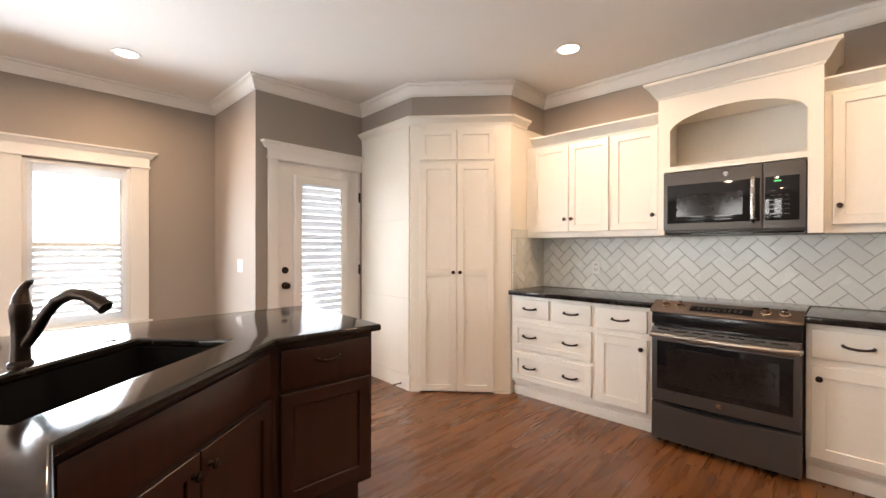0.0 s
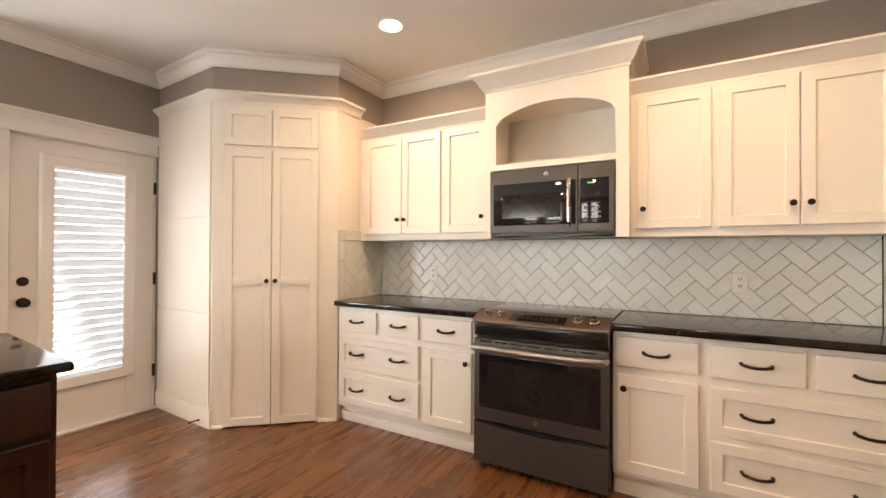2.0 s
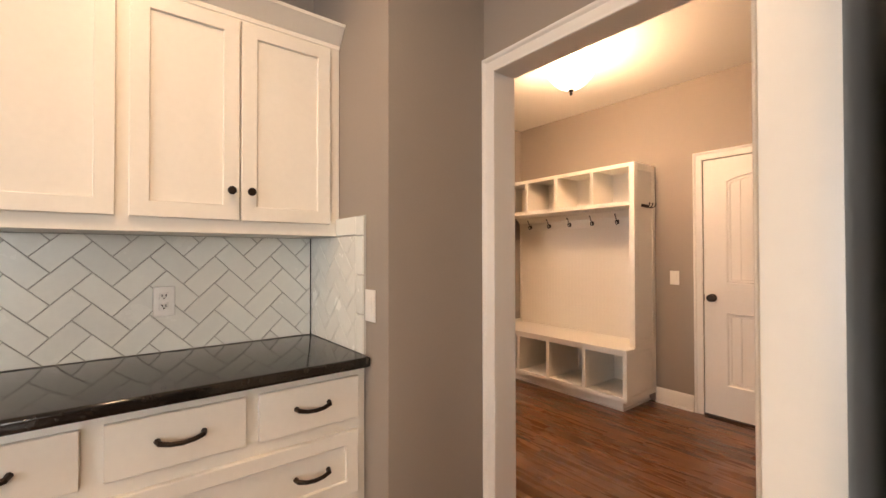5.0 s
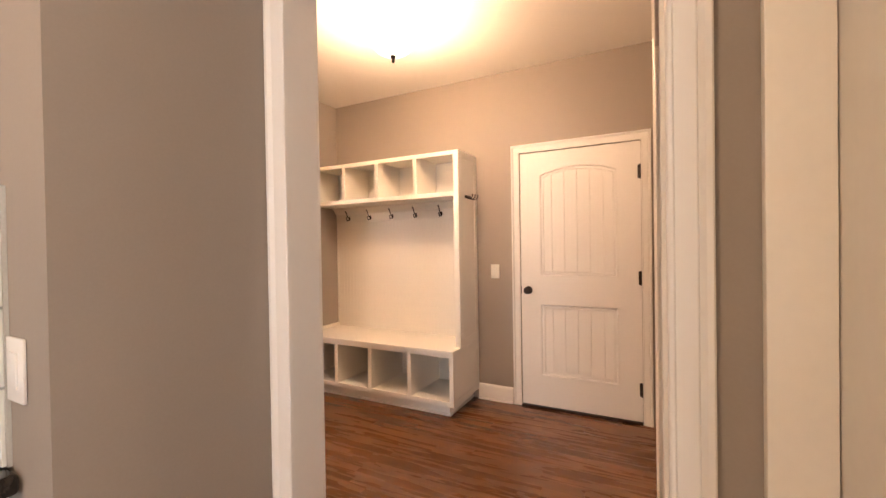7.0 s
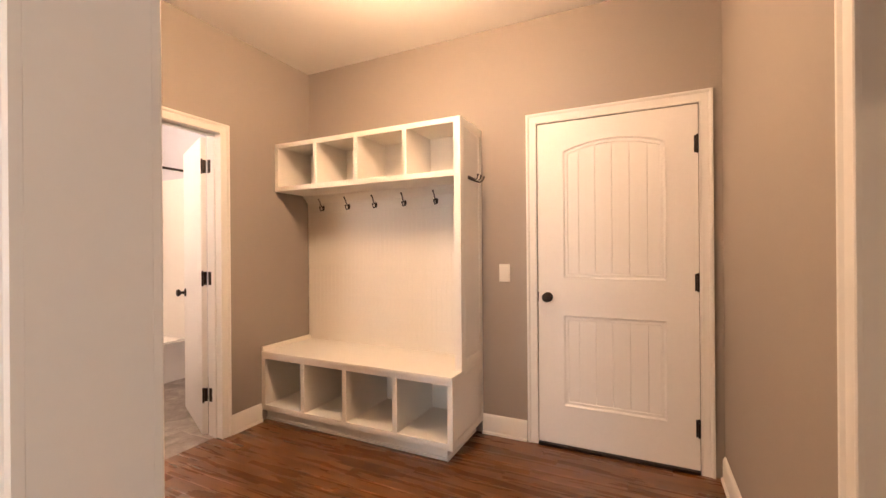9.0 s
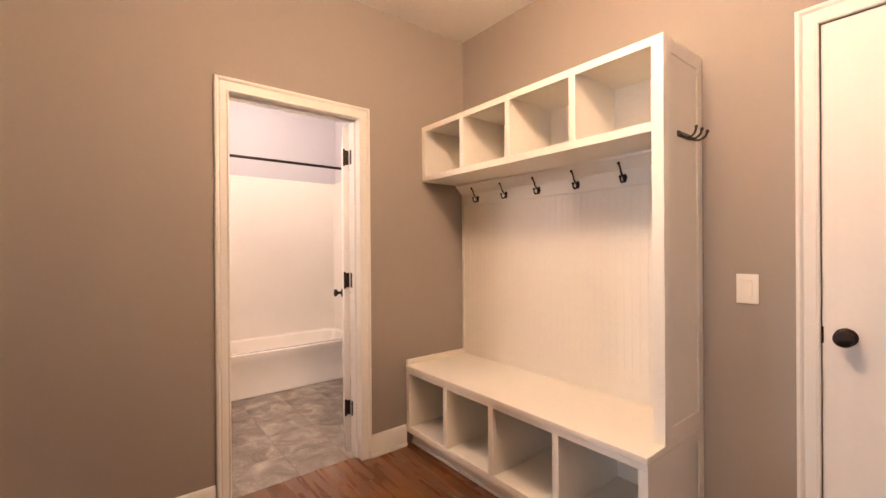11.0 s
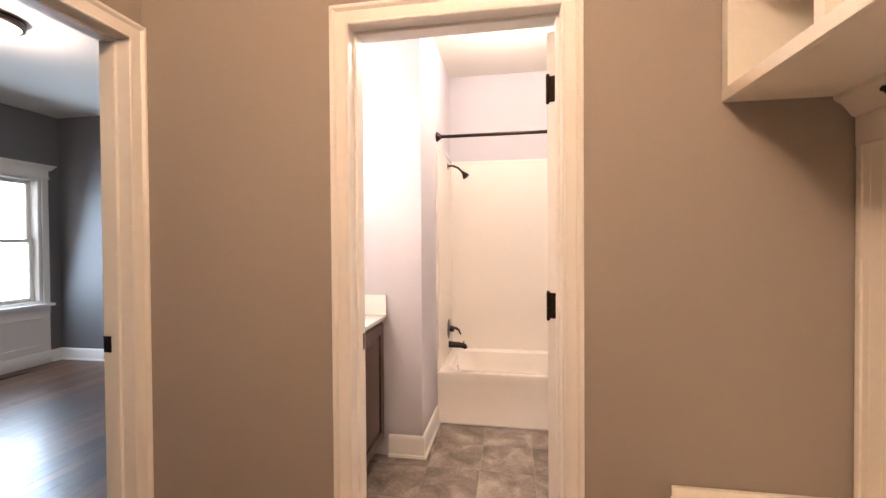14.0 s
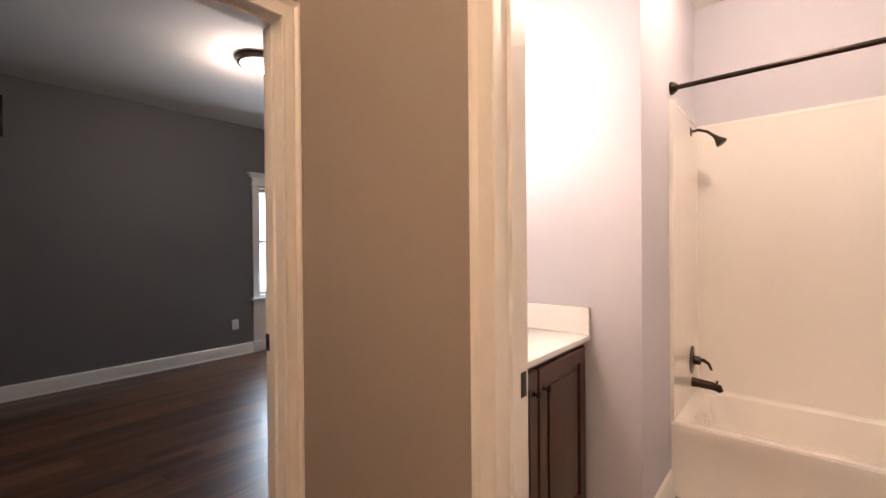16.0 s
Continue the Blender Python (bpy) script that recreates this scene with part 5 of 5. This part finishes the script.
def side_hook():
    t = thing("double_coat_hook", pose(4.3555, -4.19, 1.710, 0, 0, -90), "dark bronze multi-arm coat hook on the bench end", "coat hook")
    part("plate", bm_of((-0.06, 0.06, -0.006, 0, -0.012, 0.012), bevel=0.004), M_BRONZE, t)
    for x in (-0.042, 0.0, 0.042):
        a = tube(bmesh.new(), [(x, -0.004, 0), (x, -0.022, -0.016), (x, -0.045, -0.020), (x * 1.2, -0.062, -0.008), (x * 1.3, -0.068, 0.010)], 0.0042, 8)
        ball(a, (x * 1.3, -0.068, 0.012), 0.007, u=8, v=6)
        part("arm", a, M_BRONZE, t)
    return t


side_hook()
wall_plate(pose(4.190, MY0 + 0.001, 1.094, 0, 0, 180), 0.075, 0.118, "white switch plate on the mudroom wall", "switch", "light_switch")


def dome_lamp():
    t = thing("ceiling_lamp", pose(4.40, -3.20, CEIL), "lit glass bowl ceiling lamp with dark finial", "ceiling lamp")
    part("canopy", lathe(bmesh.new(), [(0.0005, 0), (0.068, -0.001), (0.066, -0.012), (0.045, -0.026), (0.014, -0.034), (0.009, -0.05), (0.009, -0.262), (0.0005, -0.264)]), M_TRIM, t)
    sh = part("bowl", lathe(bmesh.new(), [(0.172, -0.120), (0.168, -0.132), (0.140, -0.180), (0.100, -0.222), (0.050, -0.250), (0.012, -0.258)], n=36), M_LAMPGLASS, t, "glowing frosted glass bowl")
    sh.visible_shadow = False
    part("finial", lathe(bmesh.new(), [(0.0005, -0.256), (0.020, -0.256), (0.022, -0.264), (0.011, -0.272), (0.008, -0.280), (0.012, -0.288), (0.007, -0.298), (0.0005, -0.300)]), M_BRONZE, t)
    for k in range(3):
        a = 2.1 * k + 0.4
        part("arm", tube(bmesh.new(), [(0, 0, -0.05), (0.07 * math.cos(a), 0.07 * math.sin(a), -0.075), (0.165 * math.cos(a), 0.165 * math.sin(a), -0.12)], 0.004, 6), M_TRIM, t)
    return t


dome_lamp()

# ---- laundry room, seen through its door ----
def laundry():
    s = thing("laundry_shelf", pose(2.10, MY0 + 0.002, 1.99), "white painted board shelf on the laundry wall", "shelf")
    part("board", bm_of((-0.755, 0.74, 0.0, 0.30, -0.020, 0.0), bevel=0.003), M_TRIM, s)
    part("ledger", bm_of((-0.755, 0.74, 0.0, 0.020, -0.105, -0.021), bevel=0.002), M_TRIM, s)
    part("hanging_rod", cyl(bmesh.new(), (-0.755, 0.255, -0.060), (0.74, 0.255, -0.060), 0.016, n=14), M_BRONZE, s, "dark hanging rod")
    w = thing("washer_box", pose(2.425, MY0 + 0.001, 1.13, 0, 0, 180), "white recessed washer outlet box on the wall", "outlet box")
    part("frame", bm_of((-0.13, 0.13, -0.012, 0, -0.10, -0.075), (-0.13, 0.13, -0.012, 0, 0.075, 0.10), (-0.13, -0.105, -0.012, 0, -0.075, 0.075), (0.105, 0.13, -0.012, 0, -0.075, 0.075), bevel=0.002), M_PLATE, w)
    part("back", bm_of((-0.105, 0.105, -0.003, 0, -0.075, 0.075)), M_WALL, w)
    for x in (-0.05, 0.05):
        part("valve", cyl(bmesh.new(), (x, -0.003, -0.03), (x, -0.04, -0.03), 0.012, n=10), M_STEEL, w)
    wall_plate(pose(2.20, MY0 + 0.001, 0.86, 0, 0, 180), 0.075, 0.118, "white outlet on the laundry wall", "outlet", "outlet", "outlet")


laundry()

# ---- bath ----
def bathtub():
    t = thing("bathtub", pose(7.45, -2.853, 0, 0, 0, -90), "white acrylic alcove bathtub with moulded apron", "bathtub")
    # x along the tub (away from the faucets), y into the wall
    Lx, Dp, h = 1.53, 0.70, 0.375
    a = [(0.0, 0.006, 0.0), (Lx, 0.006, 0.0)]
    part("apron", sweep(bmesh.new(), [(0, 0, 0), (Lx, 0, 0)], (0, 0, 1), [(-0.0, 0.0), (0.010, 0.0), (0.010, 0.012), (0.014, 0.018), (0.014, 0.250), (0.006, 0.300), (0.0, 0.340), (0.002, 0.365), (0.010, 0.3735), (0.06, 0.3735), (0.06, 0.0)]), M_TUB, t)
    bm = bmesh.new()
    n = 36
    rings = []
    for ix, iy, z, rad in ((0.0, 0.0, h, 0.004), (0.055, 0.060, h, 0.10), (0.075, 0.075, h - 0.012, 0.11), (0.10, 0.095, h - 0.12, 0.13), (0.13, 0.12, 0.12, 0.15), (0.20, 0.19, 0.075, 0.16)):
        ring = []
        for (qx, qy, a0) in ((Lx - ix - rad, Dp - iy - rad, 0), (ix + rad, Dp - iy - rad, 90), (ix + rad, 0.004 + iy + rad, 180), (Lx - ix - rad, 0.004 + iy + rad, 270)):
            for k in range(9):
                q = radians(a0 + 90 * k / 8)
                ring.append(bm.verts.new((qx + rad * math.cos(q), qy + rad * math.sin(q), z)))
        rings.append(ring)
    for r0, r1 in zip(rings, rings[1:]):
        for i in range(n):
            bm.faces.new((r0[i], r0[(i + 1) % n], r1[(i + 1) % n], r1[i]))
    bm.faces.new(rings[-1])
    part("basin", bm, M_TUB, t)
    part("overflow", lathe(bmesh.new(), [(0.0005, 0), (0.034, 0), (0.032, 0.006), (0.014, 0.010), (0.0005, 0.010)], Matrix.Translation((0.105, Dp * 0.5, 0.29)) @ pose(0, 0, 0, 0, 80)), M_CHROME, t, "chrome overflow plate")
    return t


bathtub()
# moulded surround, three sides
sur = thing("tub_surround", pose(0, 0, 0), "glossy cream moulded tub surround", "tub surround")
sur["kind"] = "structure"
for q in ((7.46, 8.159, -2.868, -2.8505, 0.37, 2.00), (8.138, 8.1595, -4.36, -2.868, 0.37, 2.00), (7.46, 8.159, -4.399, -4.36, 0.37, 2.00)):
    part("panel", bm_of(q), M_TUB, sur)
for q in ((7.46, 8.136, -2.870, -2.868, 1.975, 1.990), (8.136, 8.138, -4.36, -2.870, 1.975, 1.990)):
    part("lip", bm_of(q, bevel=0.0015), M_TUB, sur)


def shower_rod():
    t = thing("shower_rod", pose(7.50, -2.851, 2.06), "dark bronze curtain rod over the bathtub", "shower rod")
    part("rod", cyl(bmesh.new(), (0, -0.004, 0), (0, -1.545, 0), 0.0125, n=14), M_BRONZE, t)
    for y, s in ((0, -1), (-1.549, 1)):
        part("flange", lathe(bmesh.new(), [(0.0005, 0.001), (0.034, 0.001), (0.033, 0.010), (0.020, 0.030), (0.014, 0.034)], Matrix.Translation((0, y, 0)) @ pose(0, 0, 0, 90 if s < 0 else -90)), M_BRONZE, t)


def shower_set():
    h = thing("shower_fixture", pose(7.93, -2.866, 1.925), "dark bronze shower head on a curved arm", "shower")
    part("flange", lathe(bmesh.new(), [(0.0005, 0), (0.028, 0), (0.025, 0.007), (0.010, 0.010)], pose(0, 0, 0, 90)), M_BRONZE, h)
    part("arm", tube(bmesh.new(), [(0, 0, 0), (0, -0.04, 0.004), (0, -0.085, -0.014), (0, -0.125, -0.052)], 0.0085, 10), M_BRONZE, h)
    part("head", lathe(bmesh.new(), [(0.0005, 0.0), (0.012, 0.0), (0.013, 0.014), (0.019, 0.026), (0.029, 0.048), (0.030, 0.058), (0.024, 0.061), (0.0005, 0.061)], Matrix.Translation((0, -0.120, -0.046)) @ pose(0, 0, 0, 142)), M_BRONZE, h)
    v_ = thing("tub_valve", pose(7.93, -2.866, 0.585), "dark bronze lever valve on the tub surround", "tub valve")
    part("plate", lathe(bmesh.new(), [(0.0005, 0), (0.082, 0), (0.080, 0.006), (0.050, 0.010), (0.026, 0.014), (0.024, 0.045), (0.0005, 0.05)], pose(0, 0, 0, 90)), M_BRONZE, v_)
    part("lever", tube(bmesh.new(), [(0, -0.036, 0.004), (0, -0.060, 0.006), (0, -0.085, -0.010), (0, -0.100, -0.045)], [0.012, 0.011, 0.009, 0.006], 10), M_BRONZE, v_)
    s = thing("tub_spout", pose(7.93, -2.866, 0.455), "dark bronze tub spout", "tub spout")
    part("spout", tube(bmesh.new(), [(0, 0, 0), (0, -0.02, 0), (0, -0.10, -0.004), (0, -0.135, -0.012), (0, -0.142, -0.030)], [0.030, 0.026, 0.023, 0.022, 0.016], 14), M_BRONZE, s)
    part("diverter", cyl(bmesh.new(), (0, -0.125, 0.008), (0, -0.125, 0.030), 0.004, 0.007, 8), M_BRONZE, s)


shower_rod()
shower_set()


def vanity():
    t = thing("bath_vanity", pose(MX1 + ET, -2.11, 0), "espresso wood vanity under a white top", "vanity")
    Lx, yf = 6.965 - MX1 - ET, -0.495
    part("body", bm_of((0.005, Lx, yf, -0.003, 0.09, 0.838), bevel=0.002), M_VANITY, t)
    part("toe_kick", bm_of((0.005, Lx, yf + 0.06, -0.003, 0.0, 0.09)), M_VANITY, t)
    y = yf - 0.019
    for x0, x1, kx in ((0.04, Lx / 2 - 0.006, Lx / 2 - 0.04), (Lx / 2 + 0.006, Lx - 0.035, Lx / 2 + 0.04)):
        d = shaker("door", t, x0, x1, 0.12, 0.815, y, M_VANITY, 0.06)
        part("raised_panel", bm_of((x0 + 0.085, x1 - 0.085, y + 0.002, y + 0.012, 0.205, 0.730), bevel=0.004), M_VANITY, d)
        cab_knob(d, kx, y, 0.735, 0.015)
    tp = tagged(part("countertop", bm_of((0.004, Lx + 0.002, yf - 0.030, -0.002, 0.839, 0.862), (Lx - 0.018, Lx + 0.002, yf - 0.028, -0.002, 0.862, 0.985), (0.004, Lx - 0.018, -0.020, -0.002, 0.862, 0.985), bevel=0.003), M_VTOP), "white cultured marble vanity top with splash", "countertop")
    tp.matrix_basis = pose(MX1 + ET, -2.11, 0)
    m = tagged(part("vanity_light", bm_of((-0.28, 0.28, -0.03, 0, -0.05, 0.05), bevel=0.006), M_BRONZE), "bronze vanity light bar with glass shades", "vanity light")
    m.matrix_basis = pose(6.45, -2.11, 2.08)
    for x in (-0.2, 0, 0.2):
        b = part("shade", lathe(bmesh.new(), [(0.022, 0.0), (0.032, -0.03), (0.050, -0.10), (0.052, -0.12)], Matrix.Translation((x, -0.075, -0.005))), M_LAMPGLASS, m)
        b.visible_shadow = False


vanity()


def flush_lamp(name, x, y, r, label):
    t = thing(name, pose(x, y, CEIL), label, "ceiling lamp")
    part("ring", lathe(bmesh.new(), [(r * 0.84, -0.030), (r * 0.86, -0.048), (r * 0.97, -0.042), (r, -0.024), (r * 0.98, 0.0)], n=40), M_BRONZE, t, "dark bronze rim")
    g = part("diffuser", lathe(bmesh.new(), [(r * 0.86, -0.040), (r * 0.74, -0.062), (r * 0.5, -0.078), (r * 0.25, -0.086), (0.0005, -0.088)], n=40), M_LAMPGLASS, t, "glowing frosted glass diffuser")
    g.visible_shadow = False
    return t


flush_lamp("flush_ceiling_lamp", 6.68, -0.14, 0.165, "lit flush bedroom lamp with bronze rim")
flush_lamp("laundry_ceiling_lamp", 2.15, -3.72, 0.15, "lit flush laundry lamp with bronze rim")
flush_lamp("bath_ceiling_lamp", 7.15, -3.40, 0.15, "lit flush bath lamp with bronze rim")

# ---- bedroom window ----
window("window_bedroom", pose((bx0 + bx1) / 2, BY, 0), bx1 - bx0, bz0, bz1, "white double-hung bedroom window, bright outside", shutters=False)
trim_set("bedroom_window_trim", pose((bx0 + bx1) / 2, BY, 0), bx1 - bx0, bz0, bz1, "white window trim with flared head", side=0.062, sill=True)
setting("window_apron", bm_of((bx0 - 0.062, bx1 + 0.062, BY - 0.014, BY, 0.0, bz0 - 0.02), (bx0 + 0.03, bx1 - 0.03, BY - 0.022, BY - 0.014, 0.50, 0.52), (bx0 + 0.03, bx1 - 0.03, BY - 0.022, BY - 0.014, 0.20, 0.215),
        (bx0 - 0.062, bx1 + 0.062, BY - 0.024, BY - 0.014, 0.0, 0.13), bevel=0.002), M_TRIM, "white panel under the bedroom window", "trim")
wall_plate(pose(7.25, BY - 0.001, 0.37), 0.075, 0.118, "white outlet on the grey bedroom wall", "outlet", "outlet", "outlet")
tv = tagged(part("wall_bracket", bm_of((-0.10, 0.0, -0.05, 0.0, -0.17, 0.17), bevel=0.006), M_BLACK), "black bracket high on the bedroom wall", "wall bracket")
tv.matrix_basis = pose(5.385, BY, 2.38)
tagged(part("floor_vent", bm_of((-0.15, 0.15, -0.05, 0.05, 0.0, 0.005), bevel=0.002), M_BRONZE), "dark bronze floor register", "floor vent").matrix_basis = pose(7.9, BY - 0.16, 0.0)

# ---- floor boards ----
def plank_mesh(name, L, wd, material):
    bm = bm_of((0, L, 0, wd - 0.0003, -0.016, 0.0), bevel=0.0007, seg=1)
    me = bpy.data.meshes.new(name)
    bm.to_mesh(me)
    bm.free()
    me.materials.append(material)
    return me


PW = 0.083
LENGTHS = [0.7, 0.95, 1.2, 1.5]
floor = setting("floor", bm_of((-2.2, SX, -1.96, NY, -0.022, -0.0165), (1.3, MX1 + 0.06, MY0, -1.96, -0.022, -0.0165)), M_CHERRY, "stained oak strip floor in kitchen and mudroom", "floor")
near = [plank_mesh("plank", L, PW, M_FLOOR) for L in LENGTHS]
rng = random.Random(4)
verts, faces, count = [], [], 0


y = MY0
while y < NY:
    x = -2.2 - rng.random() * 1.2 if y >= OY else 1.3 - rng.random() * 1.2
    lim = SX if y >= OY + PW else MX1 + 0.06
    while x < lim:
        k = rng.randrange(4)
        L = LENGTHS[k]
        end = min(x + L - 0.0004, lim)
        hit = (1.9 < x < 4.2 and -0.9 < y < 3.2) or (2.8 < x < 5.8 and y < -1.9)
        if hit and count < 300 and x + L <= lim:
            o = new("plank", near[k])
            o.parent = floor
            o.location = (x, y, 0)
            count += 1
        elif end > (-2.19 if y >= OY else 1.31):
            b = len(verts)
            a0, a1, b0, b1 = max(x, -2.2 if y >= OY else 1.3), end - 0.0002, y, y + PW - 0.0006
            verts += [(a0, b0, -0.016), (a1, b0, -0.016), (a1, b1, -0.016), (a0, b1, -0.016), (a0, b0, 0), (a1, b0, 0), (a1, b1, 0), (a0, b1, 0)]
            faces += [(b, b + 3, b + 2, b + 1), (b + 4, b + 5, b + 6, b + 7), (b, b + 1, b + 5, b + 4), (b + 1, b + 2, b + 6, b + 5), (b + 2, b + 3, b + 7, b + 6), (b + 3, b, b + 4, b + 7)]
        x += L
    y += PW
me = bpy.data.meshes.new("far_planks")
me.from_pydata(verts, [], faces)
me.materials.append(M_FLOOR2)
o = tagged(new("far_planks", me), "stained oak floor boards", kind="stuff")
o.parent = floor

# bedroom boards
bfloor = setting("floor_bedroom", bm_of((4.76, WX, -2.1, BY, -0.022, -0.0165)), M_CHERRY, "dark stained oak strip floor in the bedroom", "floor")
bed_planks = {}
y = EY + 0.06
while y < BY - 0.02:
    x = 4.905 if y > -1.9 else ex0
    lim = WX if y > -1.9 else ex1
    while x < lim - 0.01:
        L = round(min(rng.choice(LENGTHS), lim - x), 4)
        if L not in bed_planks:
            bed_planks[L] = plank_mesh("plank", L - 0.0006, PW, M_BEDFLOOR)
        o = new("plank", bed_planks[L])
        o.parent = bfloor
        o.location = (x, y, 0)
        x += L
    y += PW

# bath vinyl tiles
vfloor = setting("floor_bath", bm_of((MX1 + 0.06, 8.16, -4.4, -2.0, -0.022, -0.006)), M_GROUT, "grey stone-look tile floor in the bath", "floor")
vt = plank_mesh("tile", 0.304, 0.304, M_VINYL)
for i in range(7):
    for j in range(8):
        o = new("tile", vt)
        o.parent = vfloor
        o.location = (MX1 + 0.062 + i * 0.305, -4.4 + j * 0.305 - 0.02, 0.010 - 0.010)

# herringbone backsplash tiles
bs = setting("backsplash", bm_of((SX - 0.010, SX - 0.0005, -1.384, 1.799, 0.915, 1.374)), M_GROUT, "white herringbone tile backsplash with grey grout", "backsplash")
TL, TW, G = 0.1588, 0.0794, 0.003


def clipped_tile(poly, lim):
    """Cuts a convex outline to a rectangle."""
    for axis, val, keep in ((0, lim[0], 1), (0, lim[1], -1), (1, lim[2], 1), (1, lim[3], -1)):
        out = []
        for p, q in zip(poly, poly[1:] + poly[:1]):
            dp, dq = (p[axis] - val) * keep, (q[axis] - val) * keep
            if dp >= 0:
                out.append(p)
            if dp * dq < 0:
                f = dp / (dp - dq)
                out.append((p[0] + (q[0] - p[0]) * f, p[1] + (q[1] - p[1]) * f))
        poly = out
        if len(poly) < 3:
            return None
    return poly


def herringbone(parent, m, lim, shift=(0.0, 0.0)):
    """Tiles laid at 45 degrees in a herringbone over the rectangle lim of a wall whose frame is m."""
    c = math.sqrt(0.5)
    ks = range(-40, 41)
    for i in ks:
        for j in ks:
            ox, oy = i * TW + j * 2 * TW, i * TW - j * 2 * TW
            for rect in ((ox, oy, TL, TW), (ox + TL, oy - TW, TW, TL)):
                rx, ry, rw, rh = rect
                pts = [(rx + G / 2, ry + G / 2), (rx + rw - G / 2, ry + G / 2), (rx + rw - G / 2, ry + rh - G / 2), (rx + G / 2, ry + rh - G / 2)]
                pts = [((a - b) * c + shift[0], (a + b) * c + shift[1]) for a, b in pts]
                if max(p[0] for p in pts) < lim[0] or min(p[0] for p in pts) > lim[1] or max(p[1] for p in pts) < lim[2] or min(p[1] for p in pts) > lim[3]:
                    continue
                poly = clipped_tile(pts, lim)
                if not poly:
                    continue
                n = len(poly)
                mx_ = (sum(p[0] for p in poly) / n, sum(p[1] for p in poly) / n)
                vs = [(x, 0.0, z) for x, z in poly] + [(x, -0.0065, z) for x, z in poly] + [(x + (mx_[0] - x) * 0.02, -0.008, z + (mx_[1] - z) * 0.02) for x, z in poly]
                fs = [tuple(range(2 * n, 3 * n))] + [(k, (k + 1) % n, n + (k + 1) % n, n + k) for k in range(n)] + [(n + k, n + (k + 1) % n, 2 * n + (k + 1) % n, 2 * n + k) for k in range(n)]
                me = bpy.data.meshes.new("tile")
                me.from_pydata(vs, [], fs)
                me.materials.append(M_TILE)
                b2 = bmesh.new()
                b2.from_mesh(me)
                bmesh.ops.recalc_face_normals(b2, faces=b2.faces)
                b2.to_mesh(me)
                b2.free()
                o = new("tile", me)
                o.parent = parent
                o.matrix_basis = m


herringbone(bs, pose(SX - 0.010, 0, 0, 0, 0, -90), (-1.798, 1.382, 0.917, 1.373))
bs2 = setting("backsplash_wall_end", bm_of((4.07, SX - 0.010, RY + 0.0005, RY + 0.008, 0.915, 1.45)), M_GROUT, "white tile side splash beside the wall", "backsplash")
herringbone(bs2, pose(SX - 0.010, RY + 0.008, 0, 0, 0, 180), (0.02, 0.48, 0.917, 1.37))
bs3 = setting("backsplash_pantry", bm_of((4.075, SX - 0.010, SY - 0.008, SY - 0.0005, 0.915, 1.45)), M_GROUT, "white tile side splash beside the pantry", "backsplash")
herringbone(bs3, pose(4.075, SY - 0.008, 0), (0.06, 0.535, 0.917, 1.37))


# solid black strip stands in for the shade inside the unfilled corner joint
part("corner_joint_shade", bm_of((SX - 0.0185, SX - 0.0165, RY + 0.0165, RY + 0.0215, 0.916, 1.373)), M_BLACK, bs2, "black strip for the shade in the open corner joint")


def border(parent, m, x, w):
    """The column of straight tiles that ends a side splash, and its top row."""
    z = 0.917
    while z < 1.44:
        h = min(0.15, 1.448 - z) - 0.003
        o = part("border_tile", bm_of((x, x + w, -0.008, 0, z, z + h), bevel=0.0015, seg=1), M_TILE, parent)
        o.matrix_basis = m
        z += 0.152


border(bs2, pose(SX - 0.010, RY + 0.008, 0, 0, 0, 180), 0.483, 0.055)
border(bs3, pose(4.075, SY - 0.008, 0), 0.002, 0.055)
for par, m, a, b in ((bs2, pose(SX - 0.010, RY + 0.008, 0, 0, 0, 180), 0.25, 0.48), (bs3, pose(4.075, SY - 0.008, 0), 0.06, 0.25)):
    o = part("border_tile", bm_of((a, b, -0.008, 0, 1.376, 1.447), bevel=0.0015, seg=1), M_TILE, par)
    o.matrix_basis = m
